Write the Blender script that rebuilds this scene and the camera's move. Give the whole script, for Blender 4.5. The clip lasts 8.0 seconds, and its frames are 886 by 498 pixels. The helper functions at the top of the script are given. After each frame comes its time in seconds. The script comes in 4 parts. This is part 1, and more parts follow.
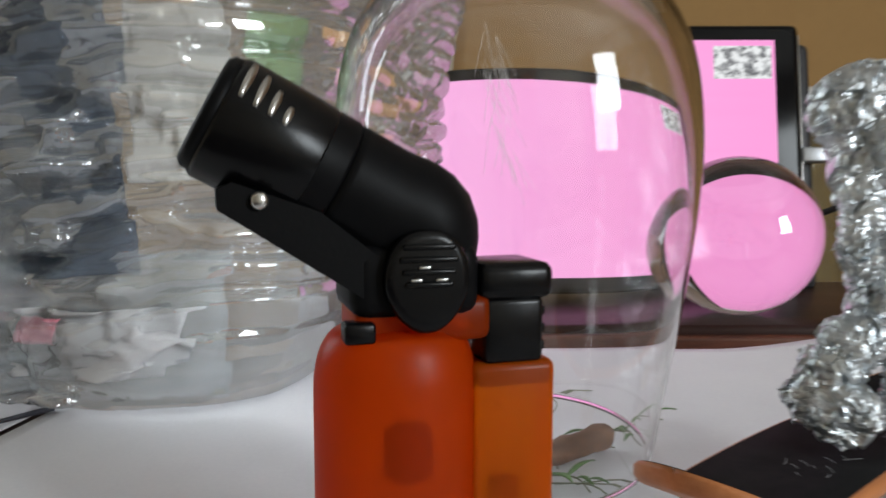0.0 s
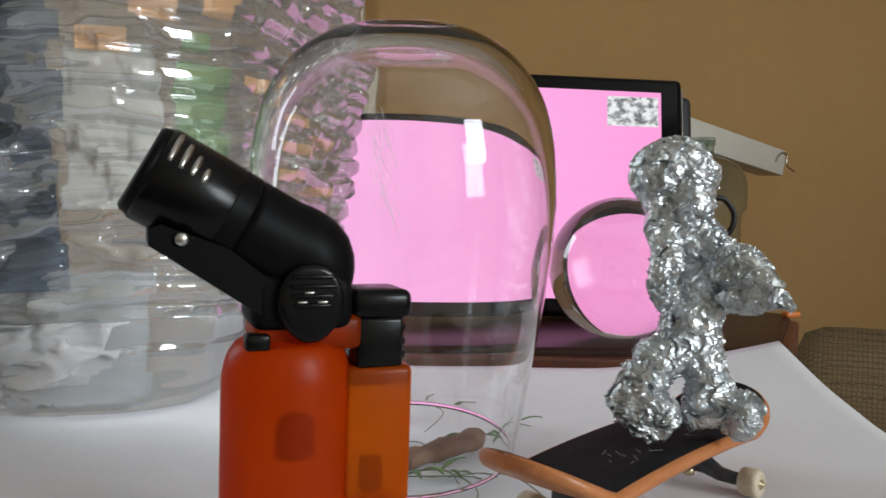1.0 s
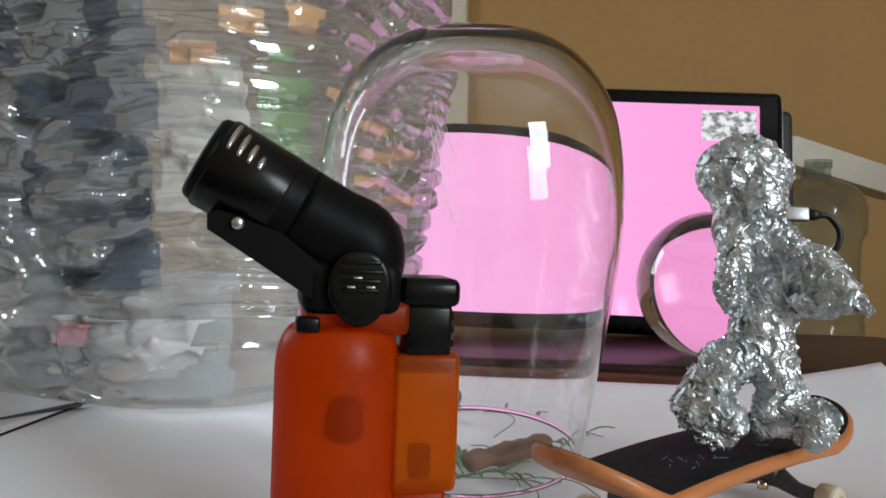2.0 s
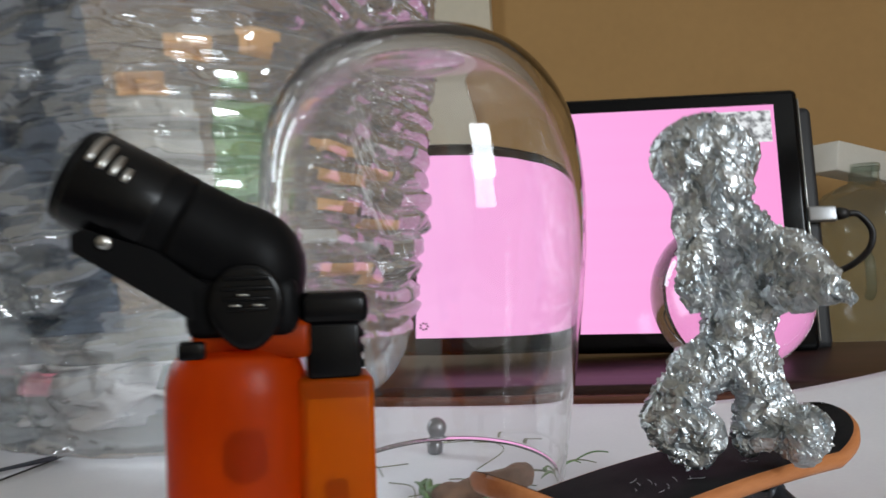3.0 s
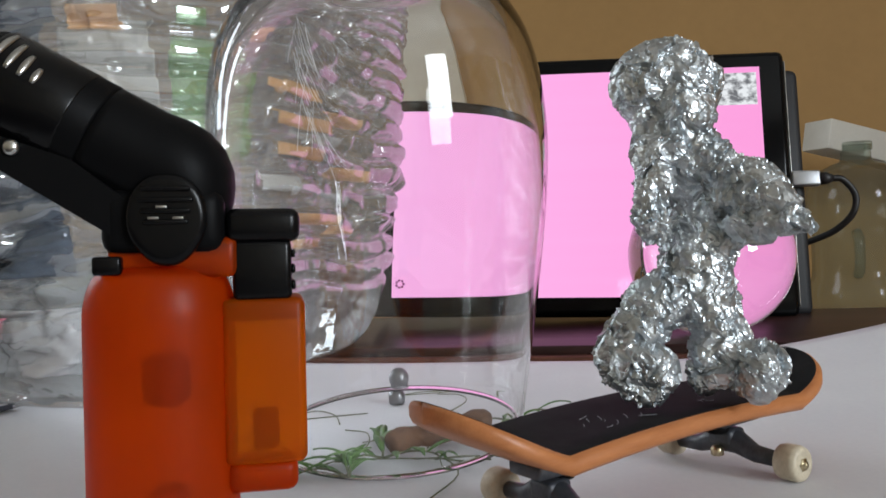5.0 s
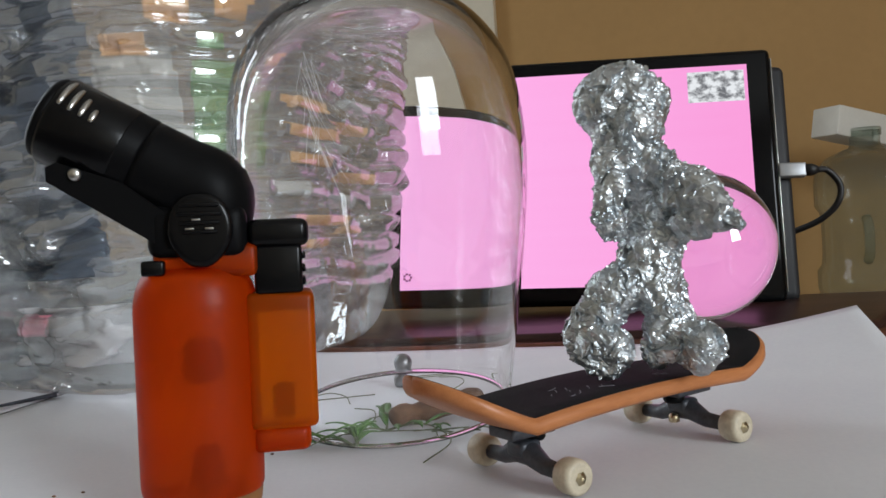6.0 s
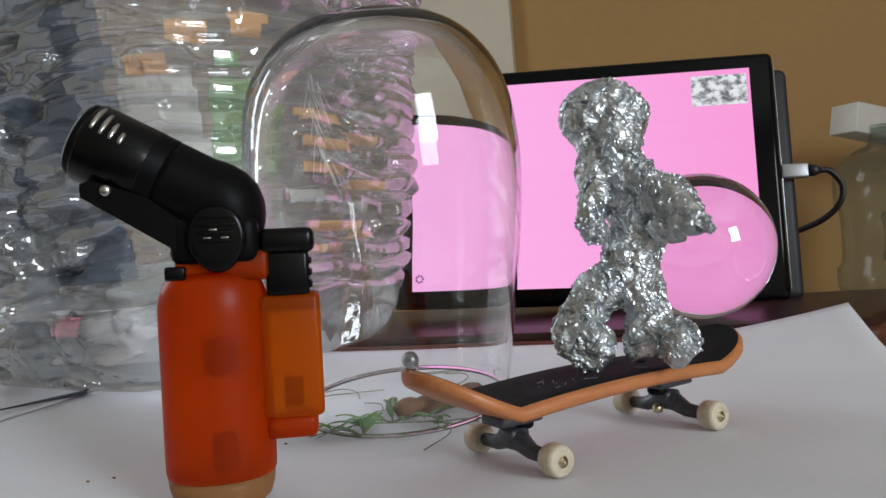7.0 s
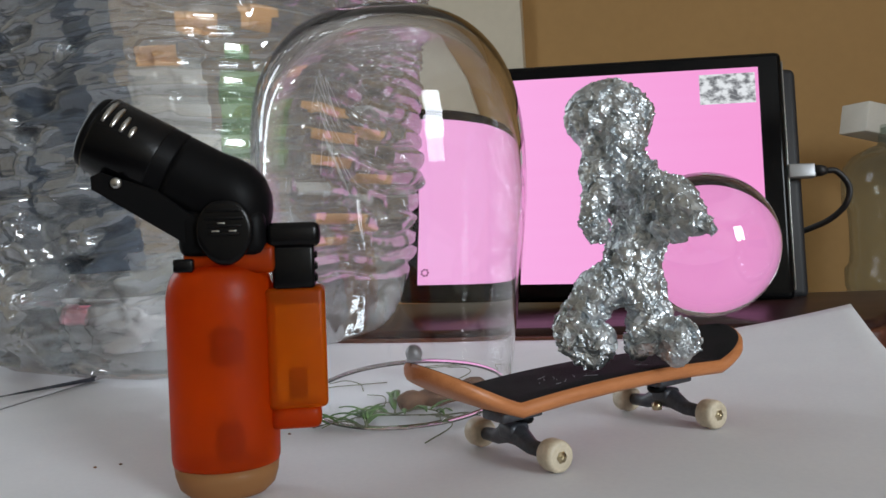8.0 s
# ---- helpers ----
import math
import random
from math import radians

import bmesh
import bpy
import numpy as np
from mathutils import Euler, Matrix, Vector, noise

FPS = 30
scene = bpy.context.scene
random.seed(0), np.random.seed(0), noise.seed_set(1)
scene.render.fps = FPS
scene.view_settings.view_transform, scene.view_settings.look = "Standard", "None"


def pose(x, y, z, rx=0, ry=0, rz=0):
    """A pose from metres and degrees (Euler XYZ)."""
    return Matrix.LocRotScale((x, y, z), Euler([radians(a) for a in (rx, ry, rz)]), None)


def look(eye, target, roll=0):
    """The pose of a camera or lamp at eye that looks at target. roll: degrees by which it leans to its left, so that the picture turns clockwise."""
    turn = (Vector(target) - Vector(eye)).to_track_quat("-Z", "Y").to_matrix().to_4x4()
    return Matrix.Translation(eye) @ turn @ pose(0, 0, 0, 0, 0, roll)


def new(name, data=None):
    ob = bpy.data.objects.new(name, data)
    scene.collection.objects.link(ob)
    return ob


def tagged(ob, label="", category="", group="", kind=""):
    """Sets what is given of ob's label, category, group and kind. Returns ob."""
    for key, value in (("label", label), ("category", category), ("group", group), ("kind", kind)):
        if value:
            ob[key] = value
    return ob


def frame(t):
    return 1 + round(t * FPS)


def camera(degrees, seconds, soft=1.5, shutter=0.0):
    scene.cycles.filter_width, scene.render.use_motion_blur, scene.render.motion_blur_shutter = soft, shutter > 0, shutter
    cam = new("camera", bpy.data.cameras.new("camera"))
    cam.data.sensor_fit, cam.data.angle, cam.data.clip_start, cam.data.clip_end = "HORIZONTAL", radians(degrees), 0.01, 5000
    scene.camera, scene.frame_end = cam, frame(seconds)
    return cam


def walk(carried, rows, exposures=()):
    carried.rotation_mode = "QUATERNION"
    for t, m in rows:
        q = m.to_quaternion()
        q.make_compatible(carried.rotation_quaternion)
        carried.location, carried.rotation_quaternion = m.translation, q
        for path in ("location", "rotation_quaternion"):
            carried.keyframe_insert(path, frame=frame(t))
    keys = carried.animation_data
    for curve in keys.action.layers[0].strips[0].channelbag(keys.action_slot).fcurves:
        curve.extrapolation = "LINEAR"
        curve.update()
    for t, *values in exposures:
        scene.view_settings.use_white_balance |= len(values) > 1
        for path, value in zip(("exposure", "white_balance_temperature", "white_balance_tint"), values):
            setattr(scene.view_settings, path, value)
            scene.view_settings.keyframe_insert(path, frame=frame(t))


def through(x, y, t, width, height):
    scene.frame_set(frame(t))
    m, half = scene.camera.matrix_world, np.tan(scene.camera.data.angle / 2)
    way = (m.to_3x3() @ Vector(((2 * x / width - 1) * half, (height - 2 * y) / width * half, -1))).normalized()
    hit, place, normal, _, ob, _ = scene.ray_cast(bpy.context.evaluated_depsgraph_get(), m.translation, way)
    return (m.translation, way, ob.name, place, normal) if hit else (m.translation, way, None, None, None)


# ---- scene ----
EXPOSURES = [(0, 0.20, 6400, 7.2), (1.5, 0.19, 6400, 7.2), (3, 0.19, 6300, 7.8), (5, 0.15, 6260, 8.1), (8, 0.06, 6260, 8.3)]
cam = camera(59.32, 8.0, soft=1.5, shutter=0.5)
PATH = [
    (0, (0.04268, -0.00642, 0.07484), (0.01510, 0.19051, 0.05348), -1.846),
    (0.5, (0.04395, -0.02902, 0.07971), (0.03147, 0.16973, 0.06114), -1.195),
    (1, (0.05546, -0.03890, 0.07973), (0.04640, 0.16028, 0.06403), 0.073),
    (1.5, (0.06257, -0.04048, 0.07530), (0.03751, 0.15739, 0.06043), 0.649),
    (2.8, (0.08221, -0.03358, 0.06969), (0.03546, 0.16088, 0.07001), -1.906),
    (3, (0.08777, -0.01930, 0.06648), (0.04035, 0.17499, 0.06688), -3.606),
    (3.5, (0.08715, -0.00538, 0.06263), (0.04401, 0.18991, 0.06135), -4.194),
    (4, (0.09126, -0.00983, 0.06301), (0.04456, 0.18463, 0.06139), -3.301),
    (4.5, (0.09202, -0.00895, 0.06047), (0.04765, 0.18606, 0.05826), -2.801),
    (5, (0.09470, -0.01018, 0.05590), (0.04854, 0.18434, 0.05051), -2.906),
    (5.2, (0.09471, -0.01310, 0.05531), (0.05047, 0.18184, 0.04874), -2.384),
    (6.3, (0.11177, -0.04214, 0.05830), (0.05964, 0.15082, 0.05137), -4.563),
    (6.5, (0.11353, -0.04576, 0.05789), (0.06055, 0.14699, 0.05157), -4.616),
    (7, (0.11664, -0.04818, 0.05869), (0.06169, 0.14402, 0.05225), -4.588),
    (7.5, (0.11691, -0.04845, 0.05870), (0.06272, 0.14394, 0.05187), -4.696),
    (8, (0.11793, -0.05038, 0.05965), (0.06127, 0.14125, 0.05141), -3.641),
]
walk(cam, [(t, look(eye, target, roll)) for t, eye, target, roll in PATH], EXPOSURES)
# world, sun and the window's light
world = bpy.data.worlds.new("daylight")
scene.world = world
world.use_nodes = True
wt = world.node_tree
sky = wt.nodes.new("ShaderNodeTexSky")
sky.sky_type, sky.sun_disc = "NISHITA", False
sky.sun_elevation, sky.sun_rotation = radians(42), radians(150)
wt.nodes["Background"].inputs["Strength"].default_value = 0.12
wt.links.new(sky.outputs["Color"], wt.nodes["Background"].inputs["Color"])
sun = new("sun", bpy.data.lights.new("sun", "SUN"))
sun.data.energy, sun.data.angle, sun.data.color = 2.0, radians(0.5), (1, 0.95, 0.88)
sun.matrix_world = look((4, -6, 6), (0, 0, 0))


def window_light(name, at, to, w, h, power, color=(0.89, 0.94, 0.98)):
    lamp = new(name, bpy.data.lights.new(name, "AREA"))
    lamp.data.shape, lamp.data.size, lamp.data.size_y = "RECTANGLE", w, h
    lamp.data.energy, lamp.data.color = power, color
    lamp.matrix_world = look(at, to)


window_light("window_daylight", (2.48, -1.35, 0.80), (0.0, 0.3, 0.0), 0.74, 1.0, 53)
window_light("side_window_daylight", (-1.78, 0.95, 0.8), (1.0, 0.2, 0.0), 0.85, 1.0, 14.5)


# ---- materials ----
def mat(name, color=(0.5, 0.5, 0.5), rough=0.5, metal=0.0, **more):
    m = bpy.data.materials.new(name)
    m.use_nodes = True
    b = m.node_tree.nodes["Principled BSDF"]
    b.inputs["Base Color"].default_value = (*color, 1)
    b.inputs["Roughness"].default_value = rough
    b.inputs["Metallic"].default_value = metal
    for key, value in more.items():
        b.inputs[key.replace("_", " ")].default_value = value
    return m


def node(m, kind, **sets):
    n = m.node_tree.nodes.new(kind)
    for key, value in sets.items():
        n.inputs[key.replace("_", " ")].default_value = value
    return n


def link(m, a, b):
    m.node_tree.links.new(a, b)


def bsdf(m):
    return m.node_tree.nodes["Principled BSDF"]


def coords(m, stretch=(1, 1, 1)):
    c = m.node_tree.nodes.new("ShaderNodeTexCoord")
    s = m.node_tree.nodes.new("ShaderNodeMapping")
    s.inputs["Scale"].default_value = stretch
    link(m, c.outputs["Object"], s.inputs["Vector"])
    return s.outputs["Vector"]


def vary(m, dark, light, scale, stretch=(1, 1, 1), detail=6, at=(0.3, 0.7), fine=None):
    """Base colour from noise between two colours, with a second, finer noise over it."""
    v = coords(m, stretch)
    n = node(m, "ShaderNodeTexNoise", Scale=scale, Detail=detail, Roughness=0.6)
    link(m, v, n.inputs["Vector"])
    ramp = m.node_tree.nodes.new("ShaderNodeValToRGB")
    ramp.color_ramp.elements[0].position, ramp.color_ramp.elements[1].position = at
    ramp.color_ramp.elements[0].color, ramp.color_ramp.elements[1].color = (*dark, 1), (*light, 1)
    out = n.outputs["Fac"]
    if fine:
        n2 = node(m, "ShaderNodeTexNoise", Scale=scale * fine, Detail=3)
        link(m, v, n2.inputs["Vector"])
        mix = m.node_tree.nodes.new("ShaderNodeMath")
        mix.operation = "MULTIPLY_ADD"
        mix.inputs[1].default_value = 0.35
        link(m, n2.outputs["Fac"], mix.inputs[0])
        sub = m.node_tree.nodes.new("ShaderNodeMath")
        sub.operation = "SUBTRACT"
        sub.inputs[1].default_value = 0.175
        link(m, n.outputs["Fac"], sub.inputs[0])
        link(m, sub.outputs[0], mix.inputs[2])
        out = mix.outputs[0]
    link(m, out, ramp.inputs["Fac"])
    link(m, ramp.outputs["Color"], bsdf(m).inputs["Base Color"])
    return m


def bump(m, scale, strength, depth=0.001, stretch=(1, 1, 1), detail=5):
    n = node(m, "ShaderNodeTexNoise", Scale=scale, Detail=detail)
    link(m, coords(m, stretch), n.inputs["Vector"])
    b = node(m, "ShaderNodeBump", Strength=strength, Distance=depth)
    link(m, n.outputs["Fac"], b.inputs["Height"])
    link(m, b.outputs["Normal"], bsdf(m).inputs["Normal"])
    return m


WALL = bump(vary(mat("mustard_paint", rough=0.75), (0.40, 0.235, 0.085), (0.45, 0.27, 0.10), 1.3, fine=30), 60, 0.15, 0.002)
CREAM = bump(vary(mat("cream_paint", rough=0.55), (0.60, 0.55, 0.44), (0.68, 0.62, 0.50), 2.0, fine=20), 50, 0.1, 0.002)
CEIL = bump(vary(mat("ceiling_paint", rough=0.8), (0.72, 0.70, 0.66), (0.80, 0.78, 0.74), 2.0, fine=20), 60, 0.1, 0.002)
FLOOR = bump(vary(mat("floor_boards", rough=0.45), (0.12, 0.07, 0.04), (0.24, 0.15, 0.08), 3.0, (1, 8, 1), fine=12), 20, 0.2, 0.002, (1, 8, 1))
# blue-grey stands in for the west wall lying in shade
SHADE_CURTAIN = bump(vary(mat("blue_grey_wall_shade", rough=0.9), (0.13, 0.15, 0.19), (0.22, 0.24, 0.29), 4.0, (1, 1, 0.3), fine=40), 300, 0.3, 0.001)
DARKWOOD = bump(vary(mat("dark_varnished_wood", rough=0.36, Specular_IOR_Level=0.20), (0.014, 0.006, 0.006), (0.045, 0.020, 0.016), 9.0, (1, 7, 7), fine=6), 30, 0.12, 0.0006, (1, 8, 8))
REDWOOD = bump(vary(mat("red_brown_wood", rough=0.4), (0.05, 0.014, 0.008), (0.16, 0.05, 0.025), 12.0, (1, 8, 8), fine=6), 30, 0.15, 0.0006, (1, 8, 8))
PAPER = bump(vary(mat("white_paper", rough=0.85), (0.67, 0.67, 0.70), (0.74, 0.74, 0.76), 12, fine=60), 500, 0.12, 0.0003)
BLACK = bump(mat("black_plastic", (0.004, 0.004, 0.0045), 0.46, Specular_IOR_Level=0.08), 1500, 0.12, 0.0002)
BLACKGLOSS = bump(mat("glossy_black_plastic", (0.003, 0.003, 0.0035), 0.26, Specular_IOR_Level=0.2), 900, 0.08, 0.0002)
CASE = bump(mat("grey_black_case", (0.018, 0.018, 0.020), 0.5, Specular_IOR_Level=0.3), 900, 0.1, 0.0002)
BEZEL = mat("black_glass_bezel", (0.004, 0.004, 0.0045), 0.12, Specular_IOR_Level=0.12)
STEEL = bump(mat("scratched_steel", (0.62, 0.62, 0.60), 0.28, 1.0), 700, 0.1, 0.0002)
PLUG = mat("silver_plug", (0.40, 0.41, 0.43), 0.4, 0.7)
BRASS = mat("brassy_axle_nut", (0.65, 0.56, 0.36), 0.3, 1.0)
TRUCK = bump(vary(mat("grey_truck_metal", rough=0.42, metal=0.25), (0.045, 0.05, 0.06), (0.085, 0.09, 0.105), 300, fine=4), 900, 0.15, 0.0002)
WHEEL = bump(vary(mat("cream_wheel_plastic", rough=0.45), (0.50, 0.43, 0.31), (0.66, 0.58, 0.44), 300, fine=4), 900, 0.1, 0.0002)
DECKWOOD = bump(vary(mat("orange_maple_ply", rough=0.42), (0.44, 0.155, 0.048), (0.54, 0.21, 0.075), 90, (1, 6, 6), fine=5), 500, 0.1, 0.0002)
GRIP = bump(vary(mat("black_grip_tape", rough=0.8), (0.004, 0.004, 0.0045), (0.012, 0.012, 0.013), 160, fine=12), 4000, 0.6, 0.0003)
bsdf(GRIP).inputs["Specular IOR Level"].default_value = 0.2
SCUFF = mat("pale_scuff", (0.30, 0.31, 0.33), 0.8)
WHITEBOX = bump(vary(mat("white_card_box", rough=0.7), (0.68, 0.66, 0.60), (0.76, 0.74, 0.68), 8, fine=20), 200, 0.1, 0.0005)
TWIG = bump(vary(mat("brown_bark", rough=0.8), (0.11, 0.055, 0.03), (0.27, 0.145, 0.08), 90, (1, 5, 5), fine=6), 500, 0.5, 0.0006)
LEAF = vary(mat("green_leaf", rough=0.5), (0.055, 0.13, 0.03), (0.13, 0.25, 0.065), 200, fine=5)
STALK = vary(mat("dry_green_stalk", rough=0.6), (0.10, 0.12, 0.06), (0.20, 0.21, 0.12), 200, fine=5)
BEAD = mat("grey_metal_bead", (0.22, 0.22, 0.23), 0.35, 0.8)
CABLE = bump(mat("black_cable_jacket", (0.010, 0.009, 0.010), 0.5), 600, 0.15, 0.0003)
ORANGE_TOY = mat("orange_plastic", (0.60, 0.16, 0.02), 0.5)
LABEL_PINK = vary(mat("pink_print", rough=0.5), (0.62, 0.14, 0.22), (0.78, 0.34, 0.42), 260, fine=5)
FOIL = vary(mat("crumpled_aluminium_foil", rough=0.39, metal=1.0), (0.36, 0.40, 0.43), (0.80, 0.83, 0.85), 200, fine=5)


def wrinkles(m):
    """Fine sharp creases of crushed foil at two sizes."""
    tc, pr = coords(m, (1, 1, 0.7)), bsdf(m)
    jig = node(m, "ShaderNodeTexNoise", Scale=420.0, Detail=3.0)
    off = node(m, "ShaderNodeVectorMath")
    off.operation = "MULTIPLY_ADD"
    off.inputs[1].default_value = (0.0016, 0.0016, 0.0016)
    link(m, tc, jig.inputs["Vector"])
    link(m, jig.outputs["Color"], off.inputs[0])
    link(m, tc, off.inputs[2])
    last = None
    for scale, depth, power in ((380.0, 0.0008, 0.35), (900.0, 0.0004, 0.25)):
        v = node(m, "ShaderNodeTexVoronoi", Scale=scale)
        link(m, off.outputs[0], v.inputs["Vector"])
        b = node(m, "ShaderNodeBump", Strength=power, Distance=depth)
        link(m, v.outputs["Distance"], b.inputs["Height"])
        if last:
            link(m, last.outputs[0], b.inputs["Normal"])
        last = b
    link(m, last.outputs[0], pr.inputs["Normal"])
    return m


wrinkles(FOIL)
GLASS = mat("clear_glass", (1, 1, 1), 0.0, 0.0, Transmission_Weight=1.0, IOR=1.47)
SCRATCH = mat("pale_scratch", (0.85, 0.84, 0.82), 0.4)
CRYSTAL = mat("clear_glass_ball", (0.95, 0.91, 0.94), 0.0, 0.0, Transmission_Weight=1.0, IOR=1.70)


def film(name, tint, ior, milk, rough=0.03, body=(0.75, 0.77, 0.78), shine=1.6, bend=0.3):
    """Thin clear plastic: bends the light a little, shines, and is slightly milky."""
    m = bpy.data.materials.new(name)
    m.use_nodes = True
    nt = m.node_tree
    out = nt.nodes["Material Output"]
    nt.nodes.remove(bsdf(m))
    g = node(m, "ShaderNodeBsdfRefraction", Roughness=rough, IOR=ior)
    g.inputs["Color"].default_value = (*tint, 1)
    d = node(m, "ShaderNodeBsdfDiffuse")
    d.inputs["Color"].default_value = (*body, 1)
    s = node(m, "ShaderNodeBsdfGlossy", Roughness=0.07)
    p = node(m, "ShaderNodeBsdfTransparent")
    p.inputs["Color"].default_value = (*tint, 1)
    h = node(m, "ShaderNodeMixShader")
    h.inputs["Fac"].default_value = bend
    link(m, p.outputs[0], h.inputs[1])
    link(m, g.outputs[0], h.inputs[2])
    a, b = node(m, "ShaderNodeMixShader"), node(m, "ShaderNodeMixShader")
    a.inputs["Fac"].default_value = milk
    w = node(m, "ShaderNodeLayerWeight", Blend=0.5)
    pw = node(m, "ShaderNodeMath")
    pw.operation = "POWER"
    pw.inputs[1].default_value = 2.6
    link(m, w.outputs["Facing"], pw.inputs[0])
    f = node(m, "ShaderNodeMath")
    f.operation = "MULTIPLY_ADD"
    f.inputs[1].default_value, f.inputs[2].default_value = 0.55, ((shine - 1) / (shine + 1)) ** 2
    link(m, pw.outputs[0], f.inputs[0])
    link(m, h.outputs[0], a.inputs[1])
    link(m, d.outputs[0], a.inputs[2])
    link(m, f.outputs[0], b.inputs["Fac"])
    link(m, a.outputs[0], b.inputs[1])
    link(m, s.outputs[0], b.inputs[2])
    link(m, b.outputs[0], out.inputs["Surface"])
    return m


PET = film("clear_bottle_plastic", (0.97, 0.98, 0.98), 1.26, 0.14, 0.0, shine=2.7, bend=0.7)
JUGPLASTIC = film("blue_grey_jug_plastic", (0.84, 0.88, 0.84), 1.08, 0.10, 0.06, body=(0.30, 0.36, 0.34), shine=1.3)


# white serves the real label and the highlights painted on the ribs
LABEL_AND_GLINT_WHITE = film("white_label_and_glint_film", (0.95, 0.95, 0.93), 1.10, 0.42, 0.05, (0.66, 0.65, 0.62))
LABEL_GREEN = film("green_label_film", (0.62, 0.84, 0.50), 1.10, 0.36, 0.05, (0.24, 0.42, 0.16))
LABEL_BLUE = film("blue_grey_wrap_film", (0.70, 0.77, 0.87), 1.10, 0.50, 0.05, (0.115, 0.14, 0.175))
TORN = film("torn_white_label_film", (0.95, 0.95, 0.95), 1.06, 0.55, 0.05, (0.72, 0.72, 0.73))
LABEL_MILK = film("milky_wrap_film", (0.90, 0.93, 0.95), 1.12, 0.28, 0.06, (0.56, 0.60, 0.62))
# serves the peach label pieces and the gold glints painted on the ribs
LABEL_AND_GLINT_PEACH = film("peach_label_and_glint_film", (0.95, 0.74, 0.50), 1.10, 0.72, 0.05, (0.85, 0.50, 0.22), shine=2.2)


def tinted(name, color, through, rough):
    """Coloured see-through plastic: part is scattered back, part let through."""
    m = mat(name, color, rough)
    p = bsdf(m)
    p.inputs["Transmission Weight"].default_value = through
    p.inputs["IOR"].default_value = 1.30
    p.inputs["Specular IOR Level"].default_value = 0.06
    nt = m.node_tree
    t = node(m, "ShaderNodeBsdfTranslucent")
    t.inputs["Color"].default_value = (*color, 1)
    x = node(m, "ShaderNodeMixShader")
    x.inputs["Fac"].default_value = 0.32
    link(m, p.outputs[0], x.inputs[1])
    link(m, t.outputs[0], x.inputs[2])
    link(m, x.outputs[0], nt.nodes["Material Output"].inputs["Surface"])
    return m


AMBER = tinted("orange_clear_plastic", (0.70, 0.082, 0.0003), 0.75, 0.36)
AMBER2 = tinted("amber_clear_plastic", (0.80, 0.185, 0.001), 0.78, 0.32)
TAN = tinted("tan_clear_plastic", (0.50, 0.26, 0.11), 0.4, 0.3)
INNER = mat("dark_inner_parts", (0.20, 0.022, 0.003), 0.6)


def glow(name, color, strength):
    m = mat(name, (0.01, 0.01, 0.01), 0.15, Specular_IOR_Level=0.12)
    bsdf(m).inputs["Emission Color"].default_value = (*color, 1)
    bsdf(m).inputs["Emission Strength"].default_value = strength
    return m


SCREEN = glow("lit_pink_display", (0.91, 0.36, 0.69), 1.02)
sv = SCREEN.node_tree.nodes.new("ShaderNodeSeparateXYZ")
link(SCREEN, coords(SCREEN, (4.2, 1, 5.5)), sv.inputs["Vector"])
sb = node(SCREEN, "ShaderNodeTexNoise", Scale=1.0, Detail=3.0)
link(SCREEN, coords(SCREEN, (3, 1, 130)), sb.inputs["Vector"])
sm = node(SCREEN, "ShaderNodeMath")
sm.operation = "MULTIPLY_ADD"
sm.inputs[1].default_value = 0.22
link(SCREEN, sb.outputs["Fac"], sm.inputs[0])
link(SCREEN, sv.outputs["X"], sm.inputs[2])
sr = SCREEN.node_tree.nodes.new("ShaderNodeValToRGB")
sr.color_ramp.elements[0].position, sr.color_ramp.elements[1].position = 0.12, 1.0
sr.color_ramp.elements[0].color, sr.color_ramp.elements[1].color = (0.93, 0.43, 0.76, 1), (0.88, 0.31, 0.63, 1)
sa = node(SCREEN, "ShaderNodeMath")
sa.operation = "ADD"
sa.inputs[1].default_value = 0.92
link(SCREEN, sm.outputs[0], sa.inputs[0])
link(SCREEN, sa.outputs[0], sr.inputs["Fac"])
link(SCREEN, sr.outputs["Color"], bsdf(SCREEN).inputs["Emission Color"])
ICON = glow("dark_pink_display", (0.30, 0.05, 0.20), 0.6)
PHOTO = glow("grey_photo_on_display", (0.5, 0.5, 0.5), 0.9)
pn = node(PHOTO, "ShaderNodeTexNoise", Scale=210, Detail=8, Roughness=0.6)
link(PHOTO, coords(PHOTO, (0.8, 1, 1.1)), pn.inputs["Vector"])
pr = PHOTO.node_tree.nodes.new("ShaderNodeValToRGB")
pr.color_ramp.elements[0].position, pr.color_ramp.elements[1].position = 0.38, 0.56
pr.color_ramp.elements[0].color, pr.color_ramp.elements[1].color = (0.16, 0.16, 0.17, 1), (0.85, 0.85, 0.86, 1)
link(PHOTO, pn.outputs["Fac"], pr.inputs["Fac"])
link(PHOTO, pr.outputs["Color"], bsdf(PHOTO).inputs["Emission Color"])

NET = mat("olive_brown_netted_cloth", rough=0.9)
nv = node(NET, "ShaderNodeTexVoronoi", Scale=110)
nv.feature = "DISTANCE_TO_EDGE"
nv.inputs["Randomness"].default_value = 0.25
link(NET, coords(NET, (1, 1, 1)), nv.inputs["Vector"])
nr = NET.node_tree.nodes.new("ShaderNodeValToRGB")
nr.color_ramp.elements[0].position, nr.color_ramp.elements[1].position = 0.03, 0.12
nr.color_ramp.elements[0].color, nr.color_ramp.elements[1].color = (0.09, 0.062, 0.034, 1), (0.18, 0.125, 0.062, 1)
link(NET, nv.outputs["Distance"], nr.inputs["Fac"])
link(NET, nr.outputs["Color"], bsdf(NET).inputs["Base Color"])


